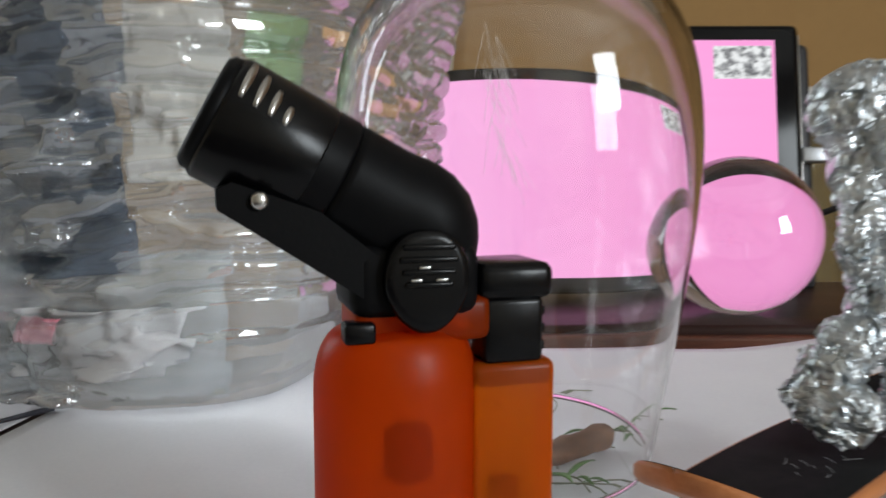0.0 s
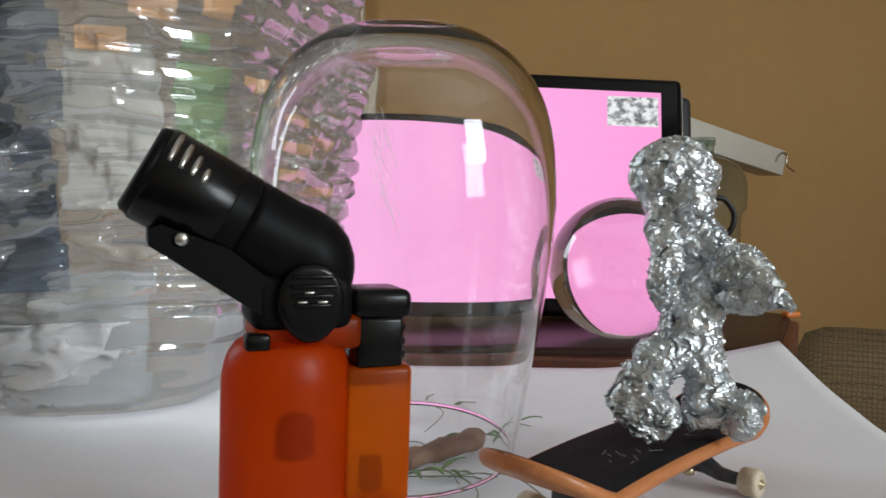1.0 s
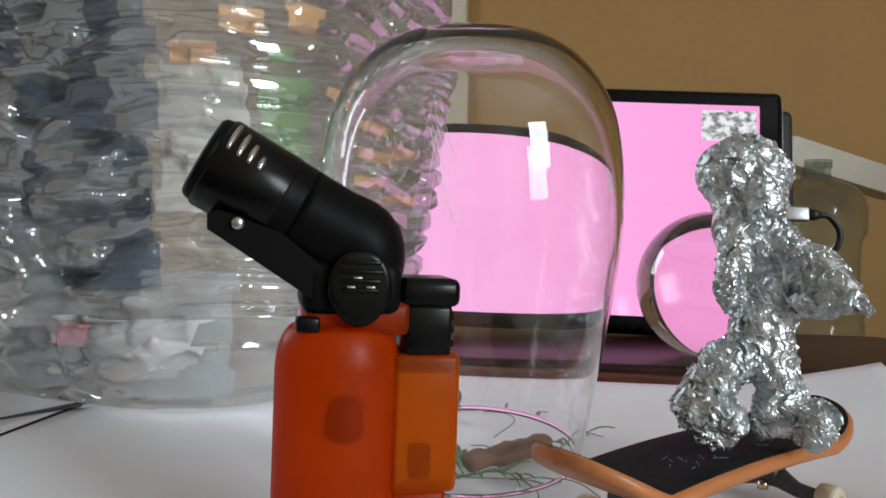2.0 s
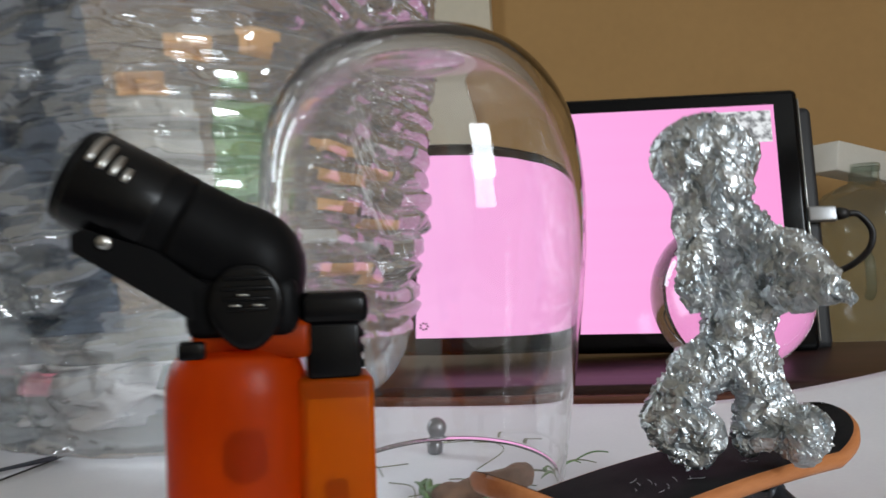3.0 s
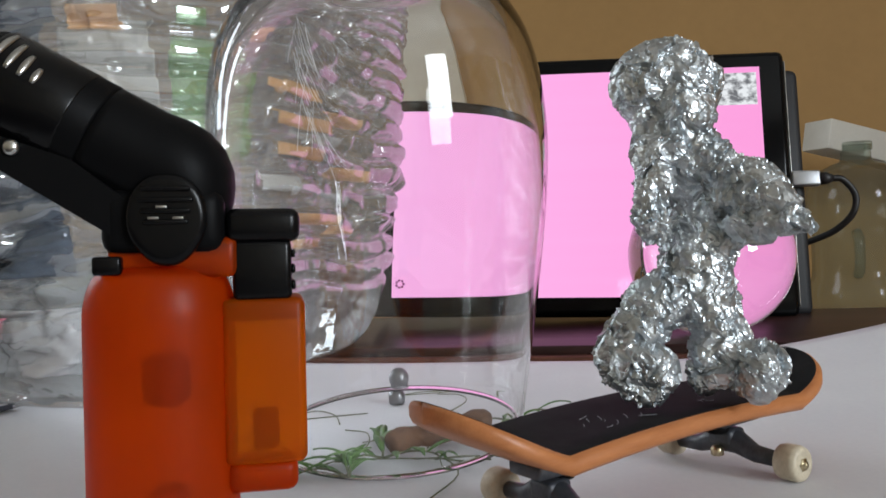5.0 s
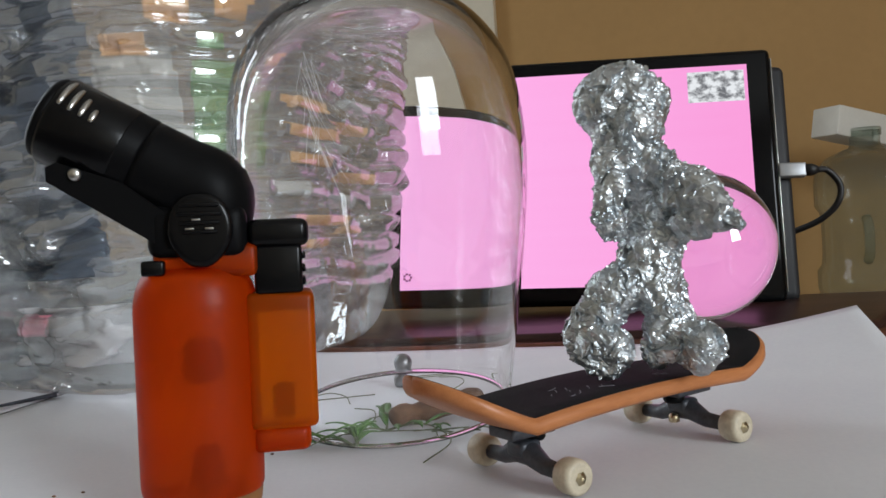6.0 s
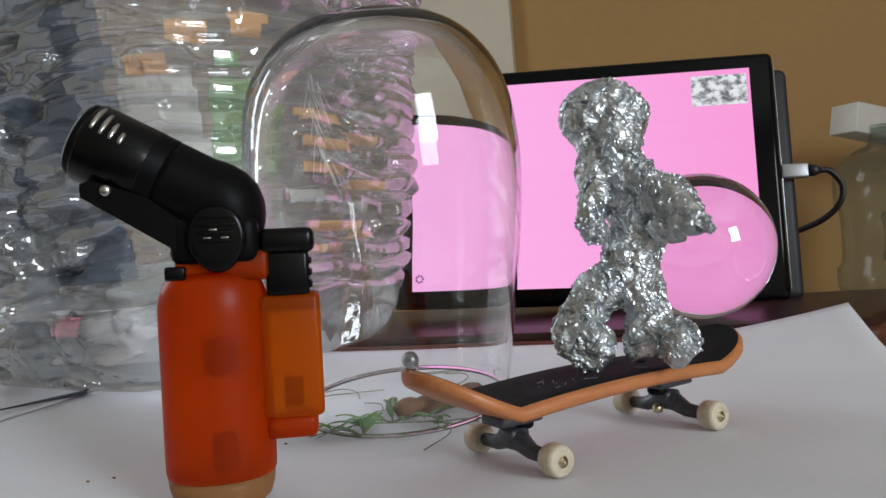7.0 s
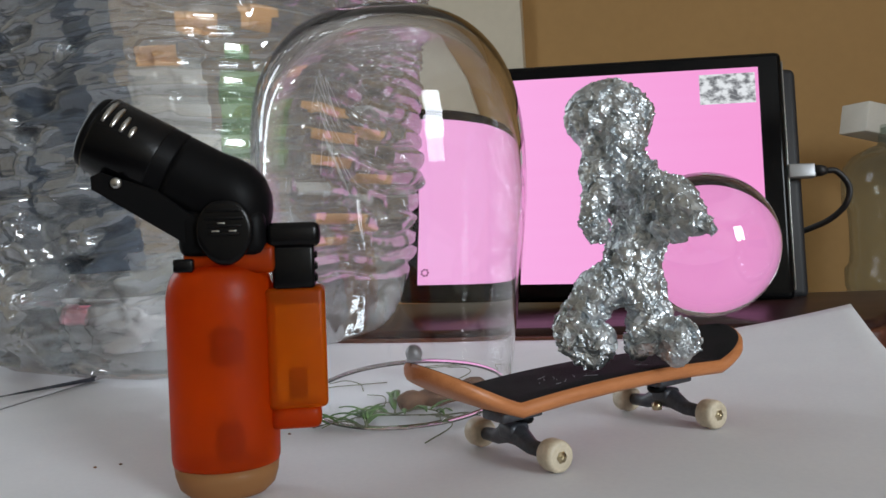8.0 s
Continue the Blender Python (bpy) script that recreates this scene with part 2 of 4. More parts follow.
# ---- building helpers ----
def thing(name, label, category, at=(0, 0, 0), turn=0.0, kind="", group=""):
    ob = new(name)
    ob.empty_display_size = 0.01
    ob.matrix_world = pose(*at, 0, 0, turn)
    return tagged(ob, label, category, group, kind)


def part(name, bm, material, parent=None, label="", smooth=True):
    me = bpy.data.meshes.new(name)
    bmesh.ops.recalc_face_normals(bm, faces=bm.faces)
    for f in bm.faces:
        f.smooth = smooth
    bm.to_mesh(me)
    bm.free()
    me.materials.append(material)
    ob = new(name, me)
    if parent:
        ob.parent = parent
    if label:
        ob["label"] = label
    return ob


def box(lo, hi, bevel=0.0, seg=2, bm=None):
    bm = bm or bmesh.new()
    lo, hi = Vector(lo), Vector(hi)
    r = bmesh.ops.create_cube(bm, size=1, matrix=Matrix.Translation((lo + hi) / 2) @ Matrix.Diagonal((*(hi - lo), 1)))
    if bevel:
        edges = list({e for v in r["verts"] for e in v.link_edges})
        bmesh.ops.bevel(bm, geom=edges, offset=bevel, segments=seg, affect="EDGES", profile=0.5)
    return bm


def rings(loops, bm=None, close_ends=True, wrap=False):
    """A skin over loops of points, each with as many points as the others."""
    bm = bm or bmesh.new()
    vs = [[bm.verts.new(p) for p in loop] for loop in loops]
    n = len(vs[0])
    pairs = list(zip(vs, vs[1:])) + ([(vs[-1], vs[0])] if wrap else [])
    for a, b in pairs:
        for i in range(n):
            bm.faces.new((a[i], a[(i + 1) % n], b[(i + 1) % n], b[i]))
    if close_ends and not wrap:
        bm.faces.new(vs[0][::-1])
        bm.faces.new(vs[-1])
    return bm


def lathe(profile, n=48, sx=1.0, sy=1.0, bm=None, close_ends=True, at=(0, 0)):
    """profile: (radius, z) from one end to the other."""
    return rings([[(at[0] + r * sx * math.cos(2 * math.pi * i / n), at[1] + r * sy * math.sin(2 * math.pi * i / n), z) for i in range(n)]
                  for r, z in profile], bm, close_ends)


def tube(points, radii, n=12, bm=None, flat=1.0):
    """A round skin along points; flat squeezes it across its second axis."""
    pts = [Vector(p) for p in points]
    if not hasattr(radii, "__len__"):
        radii = [radii] * len(pts)
    loops, side = [], None
    for i, p in enumerate(pts):
        d = (pts[min(i + 1, len(pts) - 1)] - pts[max(i - 1, 0)]).normalized()
        if side is None:
            side = d.cross(Vector((0, 0, 1)) if abs(d.z) < 0.9 else Vector((0, 1, 0))).normalized()
        side = (side - d * side.dot(d)).normalized()
        up = side.cross(d)
        loops.append([p + radii[i] * (math.cos(2 * math.pi * k / n) * side + flat * math.sin(2 * math.pi * k / n) * up) for k in range(n)])
    return rings(loops, bm)


def arc(points, steps=8):
    """A smooth line through the points (Catmull-Rom)."""
    p = [Vector(q) for q in points]
    p = [2 * p[0] - p[1]] + p + [2 * p[-1] - p[-2]]
    out = []
    for a, b, c, d in zip(p, p[1:], p[2:], p[3:]):
        for k in range(steps):
            t = k / steps
            out.append(0.5 * (2 * b + (c - a) * t + (2 * a - 5 * b + 4 * c - d) * t * t + (3 * b - a - 3 * c + d) * t ** 3))
    return out + [p[-2]]


def crumple(points, cell, slope, seed, squeeze=(1, 1, 1)):
    """For each point, the height of a randomly tilted flat facet in which it lies."""
    rng = np.random.default_rng(seed)
    q = np.asarray(points, float) / cell * np.asarray(squeeze, float)
    lo, hi = np.floor(q.min(0)) - 1, np.ceil(q.max(0)) + 2
    dims = (hi - lo).astype(int)
    jitter = rng.random((*dims, 3))
    tilt = rng.normal(size=(*dims, 3))
    lift = rng.normal(size=tuple(dims)) * 0.25
    base = np.floor(q).astype(int)
    best = np.full(len(q), 1e9)
    height = np.zeros(len(q))
    for dx in (-1, 0, 1):
        for dy in (-1, 0, 1):
            for dz in (-1, 0, 1):
                c = base + (dx, dy, dz)
                k = tuple((c - lo.astype(int)).T)
                off = q - (c + jitter[k])
                d = (off ** 2).sum(1)
                near = d < best
                best[near] = d[near]
                height[near] = ((off * tilt[k]).sum(1) + lift[k])[near]
    return height * cell * slope


def creases(points, cell, seed, squeeze=(1, 1, 1)):
    """A network of sharp ridges round hollows, 0 to about 1, unbroken from cell to cell."""
    rng = np.random.default_rng(seed)
    q = np.asarray(points, float) / cell * np.asarray(squeeze, float)
    lo = np.floor(q.min(0)).astype(int) - 1
    dims = np.ceil(q.max(0)).astype(int) + 2 - lo
    jitter = rng.random((*dims, 3))
    base = np.floor(q).astype(int)
    best = np.full(len(q), 1e9)
    for dx in (-1, 0, 1):
        for dy in (-1, 0, 1):
            for dz in (-1, 0, 1):
                c = base + (dx, dy, dz)
                best = np.minimum(best, ((q - (c + jitter[tuple((c - lo).T)])) ** 2).sum(1))
    return best


def prism(outline, z0, z1, bevel=0.0):
    """An upright block over an outline in plan."""
    bm = rings([[(x, y, z0) for x, y in outline], [(x, y, z1) for x, y in outline]])
    if bevel:
        top = [e for e in bm.edges if all(abs(v.co.z - z1) < 1e-6 for v in e.verts)]
        bmesh.ops.bevel(bm, geom=top, offset=bevel, segments=3, affect="EDGES", profile=0.5)
    return bm


# ---- the room ----
def wall_with_hole(name, lo, hi, hole, axis, material, label):
    """A wall with thickness along axis and a real opening: hole is (a0, z0, a1, z1) along the wall."""
    bm = bmesh.new()
    a = 0 if axis == "y" else 1
    pieces = [(lo[a], lo[2], hole[0], hi[2]), (hole[2], lo[2], hi[a], hi[2]), (hole[0], lo[2], hole[2], hole[1]), (hole[0], hole[3], hole[2], hi[2])]
    for a0, z0, a1, z1 in pieces:
        l, h = list(lo), list(hi)
        l[a], l[2], h[a], h[2] = a0, z0, a1, z1
        box(l, h, 0, bm=bm)
    return tagged(part(name, bm, material, smooth=False), label, "wall", kind="structure")


tagged(part("floor", box((-1.9, -2.2, -0.80), (2.6, 2.6, -0.75)), FLOOR, smooth=False), "dark brown wooden floor boards of the room", "floor", kind="structure")
tagged(part("ceiling", box((-1.9, -2.2, 1.75), (2.6, 2.6, 1.80)), CEIL, smooth=False), "plain off-white painted ceiling of the room", "ceiling", kind="structure")
tagged(part("wall_north", box((-0.297, 2.40, -0.75), (2.6, 2.50, 1.75)), WALL, smooth=False), "mustard brown painted wall, plain and matt", "wall", kind="structure")
tagged(part("wall_north_panel", box((-0.622, 2.36, -0.75), (-0.297, 2.50, 1.75), 0.004), CREAM, smooth=False), "cream painted wall panel beside the mustard wall", "wall", kind="structure")
tagged(part("wall_north_left", box((-1.9, 2.40, -0.75), (-0.622, 2.50, 1.75)), WALL, smooth=False), "mustard brown painted wall behind the bottle", "wall", kind="structure")
wall_with_hole("wall_east", (2.5, -2.1, -0.75), (2.6, 2.4, 1.75), (-1.75, 0.28, -0.95, 1.32), "x", WALL, "mustard brown painted wall with a daylight window")
# unseen south and west walls, cream chosen to neutralise the foil's reflections
tagged(part("wall_south", box((-1.9, -2.1, -0.75), (2.5, -2.0, 1.75)), CREAM, smooth=False), "unseen plain wall, cream to keep reflections neutral", "wall", kind="structure")
wall_with_hole("wall_west", (-1.9, -2.0, -0.75), (-1.8, 2.40, 1.75), (0.5, 0.3, 1.4, 1.35), "x", CREAM, "unseen wall with a side window, cream for neutral reflections")


def window(name, axis, a0, z0, a1, z1, at):
    w = thing(name, "white window frame with two panes, daylight outside", "window", kind="structure")

    def bar(lo, hi, nm):
        if axis == "x":
            lo, hi = (lo[1], lo[0], lo[2]), (hi[1], hi[0], hi[2])
        part(nm, box(lo, hi, 0.004), WHITEBOX, w)
    t = 0.04
    bar((a0, at - 0.03, z0), (a1, at + 0.03, z0 + t), "frame_bar")
    bar((a0, at - 0.03, z1 - t), (a1, at + 0.03, z1), "frame_bar")
    bar((a0, at - 0.03, z0 + t), (a0 + t, at + 0.03, z1 - t), "frame_bar")
    bar((a1 - t, at - 0.03, z0 + t), (a1, at + 0.03, z1 - t), "frame_bar")
    m = (a0 + a1) / 2
    bar((m - t / 2, at - 0.03, z0 + t), (m + t / 2, at + 0.03, z1 - t), "frame_bar")


window("window_1", "x", -1.75, 0.28, -0.95, 1.32, 2.55)
window("window_2", "x", 0.5, 0.3, 1.4, 1.35, -1.85)

# a dark curtain in folds, added as the west wall's shade, behind the bottle
loops = []
for z in (-0.7, 0.2, 1.6):
    row = [(-1.70 + 0.035 * math.sin(k * 0.45) + 0.012 * math.sin(k * 1.2), 1.46 + 0.84 * k / 90, z) for k in range(91)]
    loops.append(row + [(x - 0.006, y, z) for x, y, z in row[::-1]])
curtain = thing("curtain", "dark blue-grey curtain in folds, added as the wall's shade", "curtain")
part("cloth", rings(loops), SHADE_CURTAIN, curtain)
part("rail", tube([(-1.70, 1.40, 1.62), (-1.70, 2.3, 1.62)], 0.012), STEEL, curtain)

# ---- desk, table and papers ----
desk = thing("desk", "dark varnished wooden desk with a moulded red-brown edge", "desk", (0, 0, -0.0035))
part("desk_top", prism([(-0.75, 0.3637), (0.196, 0.3637), (0.2065, 0.3665), (0.2135, 0.3740), (0.2600, 0.4760), (0.2590, 0.4860), (0.2480, 0.4940), (-0.75, 0.4960)], -0.024, 0, 0.003), DARKWOOD, desk)
part("edge_moulding", prism([(-0.75, 0.3590), (0.197, 0.3590), (0.2095, 0.3620), (0.2180, 0.3715), (0.2655, 0.4755), (0.2640, 0.4880), (0.2590, 0.4915), (0.2540, 0.4860), (0.2100, 0.3760), (-0.75, 0.3680)], -0.032, -0.0042, 0.002),
     REDWOOD, desk, "red-brown moulded edge")
part("side_panel", box((0.165, 0.380, -0.7465), (0.19, 0.49, -0.024), 0.002), REDWOOD, desk)
part("side_panel", box((-0.74, 0.372, -0.7465), (-0.715, 0.49, -0.024), 0.002), REDWOOD, desk)

table = thing("work_table", "dark wooden table under sheets of white paper", "table", (0, 0, -0.0016))
part("table_top", box((-0.62, -0.42, -0.022), (0.176, 0.299, 0), 0.002), DARKWOOD, table)
for x in (-0.59, 0.146):
    for y in (-0.39, 0.268):
        part("leg", box((x - 0.02, y - 0.02, -0.7484), (x + 0.02, y + 0.02, -0.022), 0.003), DARKWOOD, table)


def sheet(name, x0, x1, y0, y1, lift, label, nx=46, ny=46):
    bm = bmesh.new()
    grid = [[bm.verts.new((x0 + (x1 - x0) * i / nx, y0 + (y1 - y0) * j / ny, 0)) for i in range(nx + 1)] for j in range(ny + 1)]
    for row in grid:
        for v in row:
            v.co.z = lift(v.co.x, v.co.y)
    for j in range(ny):
        for i in range(nx):
            bm.faces.new((grid[j][i], grid[j][i + 1], grid[j + 1][i + 1], grid[j + 1][i]))
    top = bm.faces[:]
    r = bmesh.ops.extrude_face_region(bm, geom=top)
    for v in r["geom"]:
        if isinstance(v, bmesh.types.BMVert):
            v.co.z -= 0.0002
    return tagged(part(name, bm, PAPER), label, "paper")


def curl(x, y):
    """The far right corner of the sheet stands up from the table."""
    u, v = max(0.0, (x - 0.105) / 0.083), max(0.0, (y - 0.215) / 0.092)
    s = (x - 0.0963) * 0.727 - (y - 0.1490) * 0.686
    k = min(1.0, max(0.0, (s + 0.012) / 0.026))
    rise = 0.0011 * k * k * (3 - 2 * k)
    return rise + 0.0142 * min(1.0, u) ** 1.5 * min(1.0, v) ** 1.3 + 0.0004 * noise.noise((x * 14, y * 14, 0)) * min(1.0, 3 * u)


sheet("paper_sheet", -0.1185, 0.1870, 0.005, 0.3035, curl, "large white sheet of paper with one curled corner")
sheet("paper_sheet", -0.44, -0.1235, -0.02, 0.2755, lambda x, y: -0.0008, "white sheet of paper lying partly under plastic")


# ---- tablet ----
def build_tablet():
    t = thing("tablet", "black tablet showing a pink screen, leaning on its case", "tablet")
    yaw, lean, roll = 6.64, 11.05, -1.94
    m = pose(0.1750, 0.4855, 0.1420, 0, 0, yaw) @ pose(0, 0, 0, -lean, -roll, 0)
    t.matrix_world = m
    w, h = 0.2187, 0.1367
    b, bt, bb = 0.0150, 0.0102, 0.0112
    part("body", box((-w - b, 0.0005, -h - bb), (b, 0.0095, bt), 0.004, 3), BEZEL, t)
    part("case", box((-w - b - 0.001, 0.0097, -h - bb + 0.001), (b + 0.0105, 0.0215, bt - 0.008), 0.005, 3), CASE, t, "dark grey case")
    part("screen", box((-w, -0.0002, -h), (0, 0.0004, 0)), SCREEN, t, "pink lit screen", smooth=False)
    part("picture", box((-0.0361, -0.0008, -0.0234), (-0.0022, -0.0005, -0.0037)), PHOTO, t, "small grey picture on the screen", smooth=False)
    bm = bmesh.new()
    for k in range(7):
        a = 2 * math.pi * k / 7
        box((-w + 0.0052 + 0.0023 * math.cos(a) - 0.0007, -0.0008, -h + 0.0085 + 0.0023 * math.sin(a) - 0.0007),
            (-w + 0.0052 + 0.0023 * math.cos(a) + 0.0007, -0.0005, -h + 0.0085 + 0.0023 * math.sin(a) + 0.0007), bm=bm)
    part("icon", bm, ICON, t, "small ring of dots on the screen", smooth=False)
    part("edge_trim", box((b + 0.0001, 0.003, -h - bb + 0.006), (b + 0.0007, 0.0075, bt - 0.006), 0.0002), STEEL, t, "thin metal side trim")
    return m


TAB = build_tablet()

cable = thing("charging_cable", "black charging cable with a silver plug, in the tablet", "cable")
c0 = TAB @ Vector((0.0152, 0.005, -0.0677))
cx = (TAB.to_3x3() @ Vector((1, 0, 0)))
plug = part("plug", box((0, -0.003, -0.0045), (0.016, 0.003, 0.0045), 0.0012, 3), PLUG, cable, "silver metal plug")
plug.matrix_local = Matrix.Translation(c0) @ TAB.to_3x3().to_4x4()
c1 = c0 + cx * 0.016
part("collar", tube([c1, c1 + cx * 0.004, c1 + cx * 0.007], [0.0038, 0.0036, 0.0024], 14), CABLE, cable)
run = arc([c1 + cx * 0.007, c1 + cx * 0.013 + Vector((0, 0, -0.001)), c1 + cx * 0.0195 + Vector((0, 0, -0.010)), c1 + cx * 0.0175 + Vector((0, 0, -0.021)),
           c1 + cx * 0.008 + Vector((0, 0.006, -0.031)), c1 + cx * -0.008 + Vector((0, 0.016, -0.039)), c1 + cx * -0.03 + Vector((0, 0.024, -0.05)), c1 + cx * -0.05 + Vector((0, 0.026, -0.0755))])
part("cord", tube(run, 0.0019, 12), CABLE, cable)


# ---- glass ball ----
def build_ball():
    bm = bmesh.new()
    bmesh.ops.create_uvsphere(bm, u_segments=96, v_segments=64, radius=0.0392)
    ob = part("glass_ball", bm, CRYSTAL)
    ob.location = (0.1338, 0.3920, -0.0035 + 0.0392)
    tagged(ob, "clear solid glass ball standing on the dark desk", "glass ball")


build_ball()


# ---- upturned glass ----
def build_tumbler():
    t = thing("drinking_glass", "clear stemless wine glass standing upside down on paper", "glass")
    t.matrix_world = pose(0.0332, 0.1860, 0.0036, 5.6, 1.2, 0)
    outer = [(0.0330, 0.0), (0.0344, 0.0085), (0.0358, 0.0178), (0.0385, 0.035), (0.0408, 0.052), (0.0420, 0.0657), (0.0421, 0.079), (0.0402, 0.0935), (0.0360, 0.1045),
             (0.0285, 0.1135), (0.0195, 0.1188), (0.0100, 0.1212), (0.0035, 0.1216)]
    inner = [(max(r - 0.0009 - 0.045 * max(0.0, min(z, 0.096) - 0.052), 0.003), min(0.1144, z - (0.0 if z < 0.06 else 0.0042 * ((z - 0.06) / 0.06) ** 1.4))) for r, z in outer]

    def fine(p):
        return [(v.x, v.y) for v in arc([(r, z, 0) for r, z in p], 5)]
    o, i = fine(outer), fine(inner)
    n = 128
    bm = lathe([(0.0324, 0.0)] + o + [(0.0004, 0.1217)], n, close_ends=False)
    bm.faces.new([v for v in bm.verts][-n:])
    lathe([(0.0324, 0.0)] + i[1:] + [(0.0004, i[-1][1])], n, bm=bm, close_ends=False)
    bm.faces.new([v for v in bm.verts][-n:])
    bmesh.ops.remove_doubles(bm, verts=bm.verts, dist=0.00002)
    bowl = part("bowl", bm, GLASS, t)
    bowl.visible_shadow = False
    # fine crossed scratches on the flank
    rng = random.Random(3)

    def radius(z):
        return np.interp(z, [p[1] for p in o], [p[0] for p in o])
    for k in range(34):
        z = rng.uniform(0.076, 0.102)
        a = radians(-96 + 260 * (0.102 - z) + rng.uniform(-2.5, 2.5))
        dz, da = -rng.uniform(0.005, 0.011), rng.uniform(0.06, 0.10) if k % 6 else -rng.uniform(0.02, 0.05)
        line = [((radius(z + dz * s) + 0.00005) * math.cos(a + da * s), (radius(z + dz * s) + 0.00005) * math.sin(a + da * s), z + dz * s) for s in (0, 0.25, 0.5, 0.75, 1)]
        part("scratch", tube(line, 0.00003, 4), SCRATCH, bowl)


build_tumbler()


# ---- big crumpled bottle ----
def build_bottle():
    cx, cy, R = -0.1155, 0.3100, 0.1130
    t = thing("plastic_bottle", "large crumpled clear plastic bottle with ribs, standing on paper", "bottle", (cx, cy, 0.0008))

    def blocks(TH, Z, pitch, cells, lift, lean, skew, groove, seed):
        """Ribbed film pressed into rows of small tilted blocks, with a groove between the rows."""
        rng = np.random.default_rng(seed)
        shift, table = rng.random(80), rng.normal(size=(80, cells + 1, 3))
        wave = Z / pitch + 0.22 * np.sin(3 * TH + 1) + 0.12 * np.sin(8 * TH + Z * 20)
        row = np.floor(wave).astype(int) % 80
        col = (TH / (2 * np.pi)) % 1 * cells + shift[row]
        cell = np.floor(col).astype(int) % (cells + 1)
        fz, ft = wave - np.floor(wave) - 0.5, col - np.floor(col) - 0.5
        t = table[row, cell]
        out = lift * t[..., 0] + lean * pitch * t[..., 1] * fz + skew * (2 * np.pi * R / cells) * t[..., 2] * ft
        return out - groove * np.exp(-((0.5 - np.abs(fz)) / 0.16) ** 2)

    def shape(TH, Z):
        """Radius of the squarish ribbed bottle wall at an angle and a height."""
        a = TH - radians(-103)
        r = R / (np.abs(np.cos(a)) ** 3.2 + np.abs(np.sin(a)) ** 3.2) ** (1 / 3.2) * 0.93
        r = r * (1 + 0.11 * np.clip(Z / 0.15, 0, 1.3))
        r = r - 0.0105 * (1 + 0.9 * np.clip(1 - Z / 0.10, 0, 1)) * np.clip((np.cos(TH - radians(20)) - 0.35) / 0.45, 0, 1)
        foot = np.clip(Z / 0.040, 0, 1)
        r = r * (0.82 + 0.18 * np.sqrt(1 - (1 - foot) ** 2))
        on = np.clip((Z - 0.022) / 0.02, 0, 1)
        side = 1 - np.clip((np.cos(TH - radians(-118)) - 0.50) / 0.3, 0, 1)
        r = r + on * (1 - side) * blocks(TH, Z, 0.0088, 46, 0.0012, 0.70, 0.26, 0.0018, 31)
        r = r + on * side * blocks(TH, Z, 0.0120, 34, 0.0005, 0.30, 0.10, 0.0042, 32)
        r = r - 0.0030 * side * np.clip(1 - np.abs(Z - 0.062) / 0.006, 0, 1)
        k = np.clip((Z - 0.20) / 0.13, 0, 1) ** 2
        return r * (1 - k) + 0.017 * k

    def skin(TH, Z, inset=0.0):
        r = shape(TH, Z) - inset
        P = np.stack([r * np.cos(TH), r * np.sin(TH), Z], -1).reshape(-1, 3)
        low = np.clip(1.25 - P[:, 2] / 0.075, 0.42, 1.0) * np.clip((np.cos(np.arctan2(P[:, 1], P[:, 0]) - radians(-118)) - 0.45) / 0.3, 0.06, 1)
        d = crumple(P, 0.036, 0.19, 5) * low + crumple(P, 0.020, 0.11, 6, (1, 1, 2.6)) * (0.02 + 0.60 * low) + crumple(P, 0.009, 0.085, 7, (1, 1, 1.5)) * low
        P[:, :2] *= (1 + np.where(P[:, 2] > 0.004, d, d * 0.2) / np.linalg.norm(P[:, :2], axis=1))[:, None]
        return P
    n, rows, H = 600, 360, 0.345
    TH, Z = np.meshgrid(np.linspace(0, 2 * np.pi, n, endpoint=False), np.linspace(0, H, rows))
    P = skin(TH, Z).reshape(rows, n, 3)
    # soften the facets a little, as thick film bends rather than breaks
    for _ in range(2):
        P[1:-1] = 0.4 * P[1:-1] + 0.10 * (P[:-2] + P[2:]) + 0.20 * (np.roll(P, 1, 1)[1:-1] + np.roll(P, -1, 1)[1:-1])
    wall = part("bottle_wall", rings([[tuple(p) for p in row] for row in P]), PET, t)
    wall.visible_shadow = False

    def patch(name, a0, a1, z0, z1, material, label, inset, skew=0.0, ragged=0.022, seed=1):
        """A piece of film just inside the wall, its two upright edges stepping from row to row."""
        rng = np.random.default_rng(seed)
        k, j = 40, 2 * int((z1 - z0) / 0.0016) + 6
        zz = np.linspace(z0, z1, j)
        steps = rng.uniform(-1, 1, (2, 80)) * ragged
        row = np.floor(zz / 0.0088).astype(int)
        lo, hi = radians(a0) + steps[0, row], radians(a1) + steps[1, row]
        A = lo[:, None] + (hi - lo)[:, None] * np.linspace(0, 1, k)[None] + skew * (zz - z0)[:, None]
        ZZ = np.repeat(zz[:, None], k, 1)
        Q = skin(A.ravel(), ZZ.ravel(), inset).reshape(j, k, 3)
        W = Q * (0.9965, 0.9965, 1)
        part(name, rings([[tuple(p) for p in row] + [tuple(p) for p in back[::-1]] for row, back in zip(Q, W)]), material, t, label)
    patch("label", -69, -55.5, 0.072, 0.1240, LABEL_AND_GLINT_WHITE, "white film of label pieces and painted glints", 0.0028, seed=2)
    patch("label", -54, -45, 0.086, 0.1185, LABEL_GREEN, "green label film", 0.0028, seed=3)
    patch("label", -54, -49, 0.1235, 0.1285, LABEL_GREEN, "green label film", 0.0028, seed=4)
    patch("wrap", -150, -58, 0.005, 0.052, LABEL_MILK, "milky wrapping film", 0.0045, seed=5)
